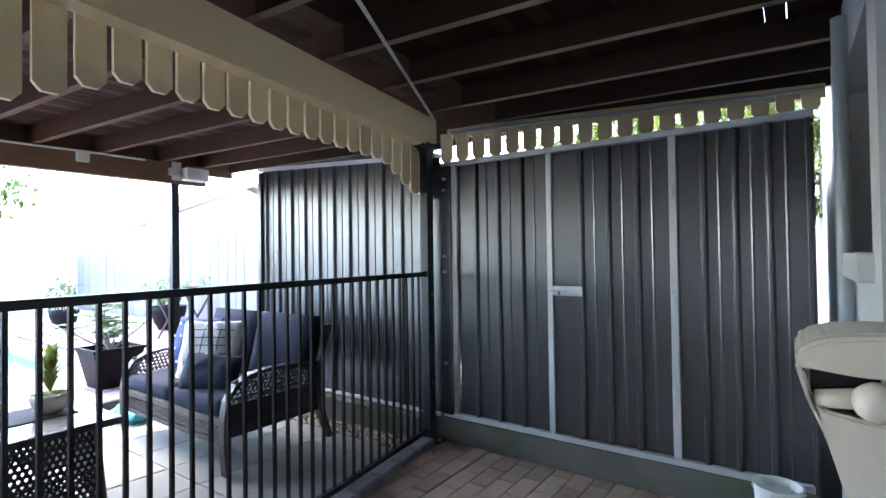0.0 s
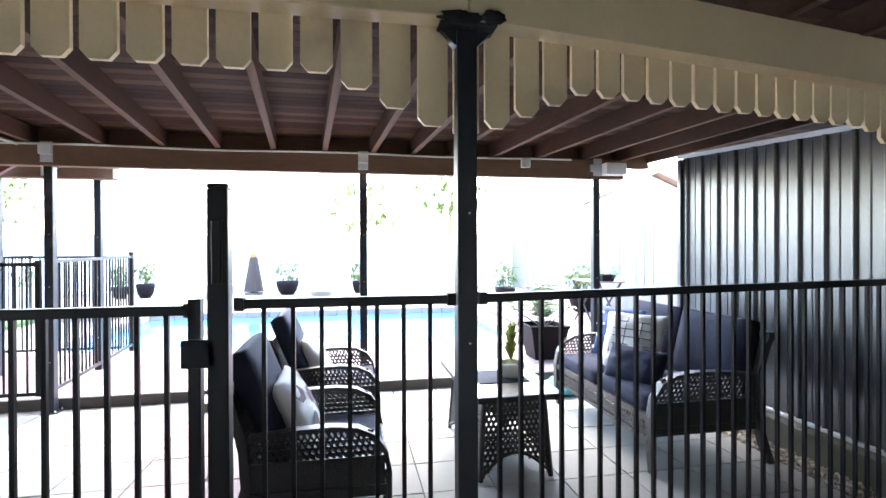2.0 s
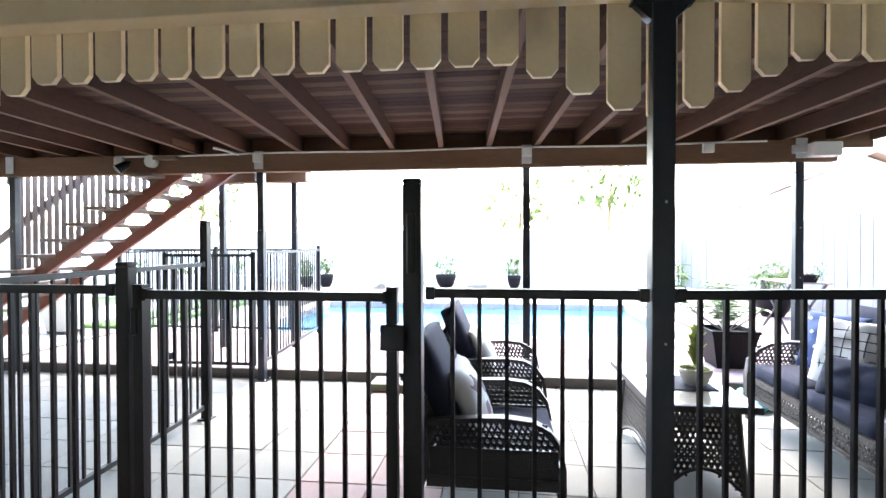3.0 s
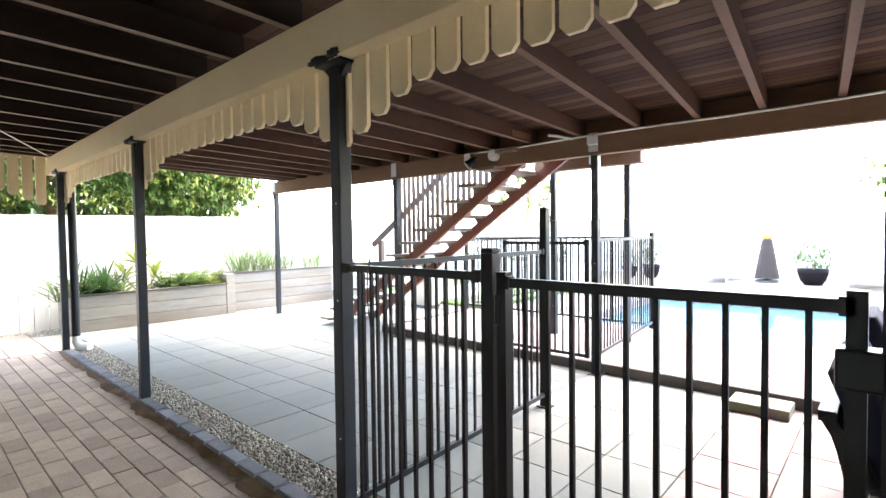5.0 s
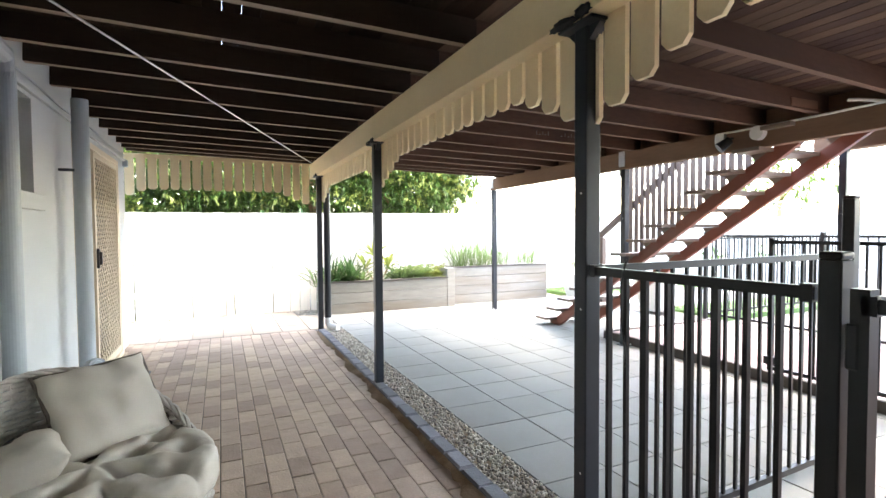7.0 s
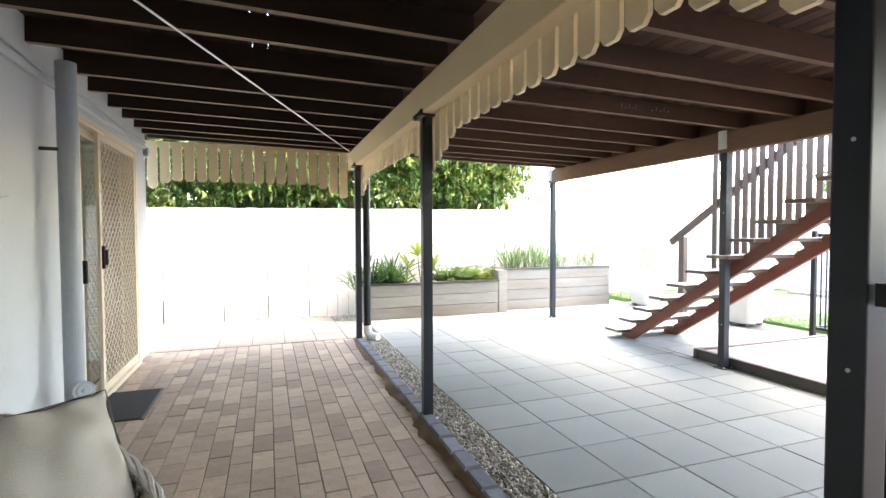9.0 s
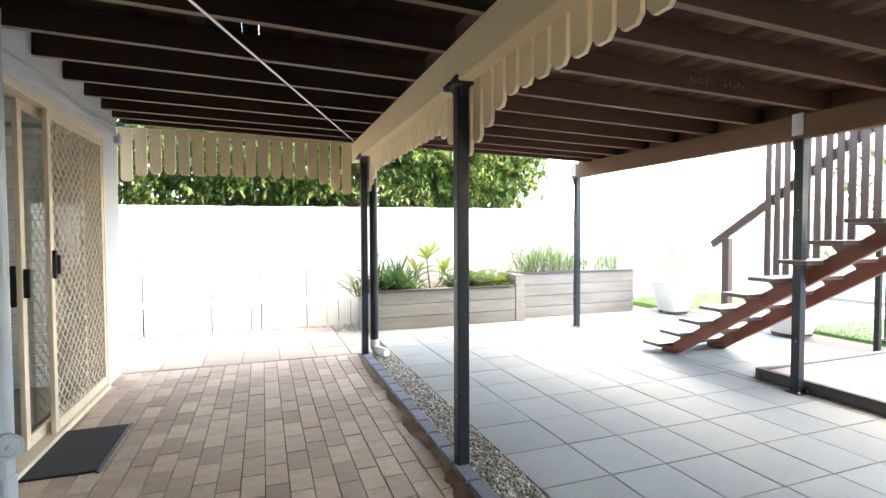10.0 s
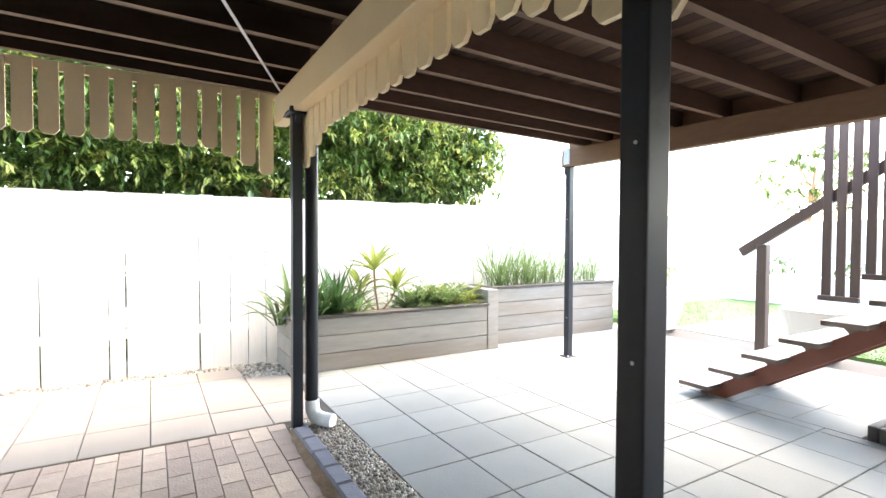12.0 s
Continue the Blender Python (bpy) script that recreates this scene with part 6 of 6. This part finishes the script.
# loose stones: gravel strip, pebbles along the fence, stones round the post and stair feet
def pebbles(name, label, areas, seed):
    rr = random.Random(seed)
    ico = bmesh.new()
    bmesh.ops.create_icosphere(ico, subdivisions=1, radius=1.0)
    base = [v.co.copy() for v in ico.verts]
    tri = [[v.index for v in f.verts] for f in ico.faces]
    ico.free()
    verts, faces = [], []
    for x0, x1, y0, y1, z, n, r in areas:
        for _ in range(n):
            m = Euler((rr.uniform(0, 6), rr.uniform(0, 6), rr.uniform(0, 6))).to_matrix()
            s = r * rr.uniform(0.55, 1.35)
            c = Vector((rr.uniform(x0, x1), rr.uniform(y0, y1), z + s * rr.uniform(0.1, 0.55)))
            k = len(verts)
            sx, sy, sz = s, s * rr.uniform(0.6, 1), s * rr.uniform(0.4, 0.75)
            verts += [tuple(c + m @ Vector((v.x * sx, v.y * sy, v.z * sz))) for v in base]
            faces += [[k + i for i in t] for t in tri]
    me = bpy.data.meshes.new(name)
    me.from_pydata(verts, [], faces)
    return tagged(link(name, me, GRAVEL, None, "", True), label, "gravel", kind="stuff")


whole("gravel_bed", boxed(-0.308, -0.052, -2.86, 2.60, -0.07, -0.006), SOIL, "gritty bed under the gravel strip", "bed", "structure")
pebbles("gravel", "grey and tan river pebbles in a narrow strip", [(-0.30, -0.065, -2.8, 2.55, -0.006, 5200, 0.0125)], 101)
drift = bmesh.new()
rows = []
for i in range(170):
    y = -2.70 + 0.05 * i
    w = (0.046 + 0.065 * noise.noise(Vector((y * 2.3, 5, 0))) + 0.035 * noise.noise(Vector((y * 11, 1, 0)))) * min(1.0, (8.2 - i * 0.05) / 2.5, 0.25 + i * 0.08)
    x0 = skew(y) + 0.049
    rows.append([drift.verts.new((x0 + w * f, y, 0.006 + z)) for f, z in ((0, 0.022), (0.3, 0.012), (0.75, 0.003), (1.0, -0.006))])
for p, q in zip(rows, rows[1:]):
    for k in range(3):
        drift.faces.new((p[k], p[k + 1], q[k + 1], q[k]))
whole("soil_drift", drift, DIRT, "dark damp soil washed up along the kerb bricks", "soil", "stuff", smooth=True)
pebbles("fence_pebbles", "scattered pale pebbles along the fence foot", [(-0.2, 3.4, -4.60, -4.48, -0.008, 1100, 0.017), (-0.25, 0.12, -4.45, -4.05, -0.008, 320, 0.02)], 102)
pebbles("post_pebbles", "small stones round the post and stair feet", [(-3.2, -2.88, -3.42, -3.13, -0.012, 220, 0.010), (-3.38, -3.10, -2.12, -1.78, -0.012, 220, 0.012), (-4.02, -3.78, -2.1, -1.8, -0.012, 160, 0.012)], 103)
pebbles("shed_pebbles", "dark pebbles along the sleeper under the ribbed wall", [(-2.4, -0.2, SHED_Y - 0.36, SHED_Y - 0.17, -0.012, 900, 0.016)], 104)


# ---- paving pieces ----
def piece_mesh(name, lx, ly, t, bevel, mat):
    b = boxed(-lx / 2, lx / 2, -ly / 2, ly / 2, -t, 0, 0)
    top = [e for e in b.edges if all(v.co.z > -1e-6 for v in e.verts)]
    bmesh.ops.bevel(b, geom=top, offset=bevel, segments=1, affect="EDGES")
    me = bpy.data.meshes.new(name)
    b.to_mesh(me)
    b.free()
    me.materials.append(mat)
    return me


def lay(name, me, parent, x, y, z=0.0, rz=0.0):
    ob = new(name, me)
    ob.location, ob.rotation_euler = (x, y, z), (0, 0, rz)
    ob.parent = parent
    ob.matrix_parent_inverse = Matrix.Translation(-parent.location)
    return ob


R = random.Random(111)
PY, PX = 0.41, 0.375
cells = {}


def cut_piece(name, parent, x0, x1, y0, y1, z, mat, gap=0.006, t=0.05):
    key = (name, round(x1 - x0, 3), round(y1 - y0, 3), mat.name)
    if key not in cells:
        cells[key] = piece_mesh(name, x1 - x0 - gap, y1 - y0 - gap, t, 0.003, mat)
    return lay(name, cells[key], parent, (x0 + x1) / 2, (y0 + y1) / 2, z + R.uniform(-0.0015, 0.0015), R.uniform(-0.002, 0.002))


edges_x = [-0.31] + [-0.37 - PX * k for k in range(1, 8)] + [-3.10]
edges_y = [-0.11 + PY * k for k in range(-11, 20) if -4.3 < -0.11 + PY * k < 7.4] + [7.48]
for i in range(len(edges_x) - 1):
    for j in range(len(edges_y) - 1):
        xa, xb, ya, yb = edges_x[i + 1], edges_x[i], edges_y[j], edges_y[j + 1]
        if yb < -3.9 and xb < -0.4:
            continue
        if ya > 2.59 and i == 0:
            xb = -0.055
        red = 3.40 < (ya + yb) / 2 < 4.30
        cut_piece("paver", pavement, xa, xb, ya, yb, 0.0, REDPAVER if red else PAVER)
for i in range(6):
    for j in range(9):
        xb, yb = -3.10 - PX * i, -0.725 - PY * j
        if xb - PX < -5.3:
            continue
        cut_piece("paver", pavement, xb - PX, xb, yb - PY, yb, 0.0, PAVER)
for i in range(9):
    for j in range(4):
        xa = -0.25 + 0.365 * i
        ya = -2.85 - 0.44 * (j + 1)
        if i == 0 and j > 2:
            continue
        cut_piece("paver", sand_pavement, xa, xa + 0.365, max(-4.605, ya + (0.02 if i % 2 else 0)), ya + 0.44 + (0.02 if i % 2 and j else 0), 0.0, SANDPAVER)
for i in range(5):
    for j in range(21):
        xb, ya = -3.16 - 0.378 * i, -0.64 + 0.392 * j
        cut_piece("paver", raised, xb - 0.378, xb, ya, ya + 0.392, 0.080, REDPAVER, t=0.03)
whole("step_block", boxed(-3.05, -2.78, 3.54, 3.92, 0.0, 0.075, 0.008, 2), CONCRETE, "low concrete step block at the terrace edge", "step", "structure")

KB = piece_mesh("kerb_brick", 0.100, 0.208, 0.075, 0.012, KERB)
y = -2.72
while y < 7.6:
    if all(abs(y - p) > 0.03 for p in BEAM_POSTS):
        lay("kerb_brick", KB, floor_bricks, skew(y), y, 0.045 + R.uniform(-0.004, 0.003), R.uniform(-0.015, 0.015) + (0.149 if y > 5.195 else 0))
    y += 0.2145

BW, BL = 0.1185, 0.2365
full = piece_mesh("brick", BW - 0.005, BL - 0.005, 0.05, 0.0025, BRICK)
rest = bmesh.new()
for i in range(-4, 19):
    x = 0.055 + BW * (i + 0.5)
    y = -2.83 + (0 if i % 2 else -BL / 2) + R.uniform(-0.012, 0.012)
    while y < SHED_Y - 0.05:
        ya, yb = max(y, -2.83), min(y + BL, SHED_Y - 0.06)
        if yb - ya > 0.04 and (i >= 0 or x - BW / 2 > skew(ya) - 0.03):
            z = R.uniform(-0.0022, 0.0022) + (0.005 if i < 0 else 0)
            if yb - ya > BL - 0.002 and (ya + yb) / 2 < 0.72:
                lay("brick", full, floor_bricks, x, (ya + yb) / 2, z, R.uniform(-0.006, 0.006))
            else:
                c = [rest.verts.new((x + sx * (BW / 2 - 0.0025 - q), (ya if sy < 0 else yb) - sy * (0.0025 + q), zz)) for q, zz in ((0, -0.012), (0, z - 0.003), (0.004, z)) for sx, sy in ((-1, -1), (1, -1), (1, 1), (-1, 1))]
                for lo in (0, 4):
                    for k in range(4):
                        rest.faces.new((c[lo + k], c[lo + (k + 1) % 4], c[lo + 4 + (k + 1) % 4], c[lo + 4 + k]))
                rest.faces.new(c[8:12])
        y += BL
ob = part("brick_field", rest, BRICK_J, floor_bricks)
tagged(ob, kind="stuff")
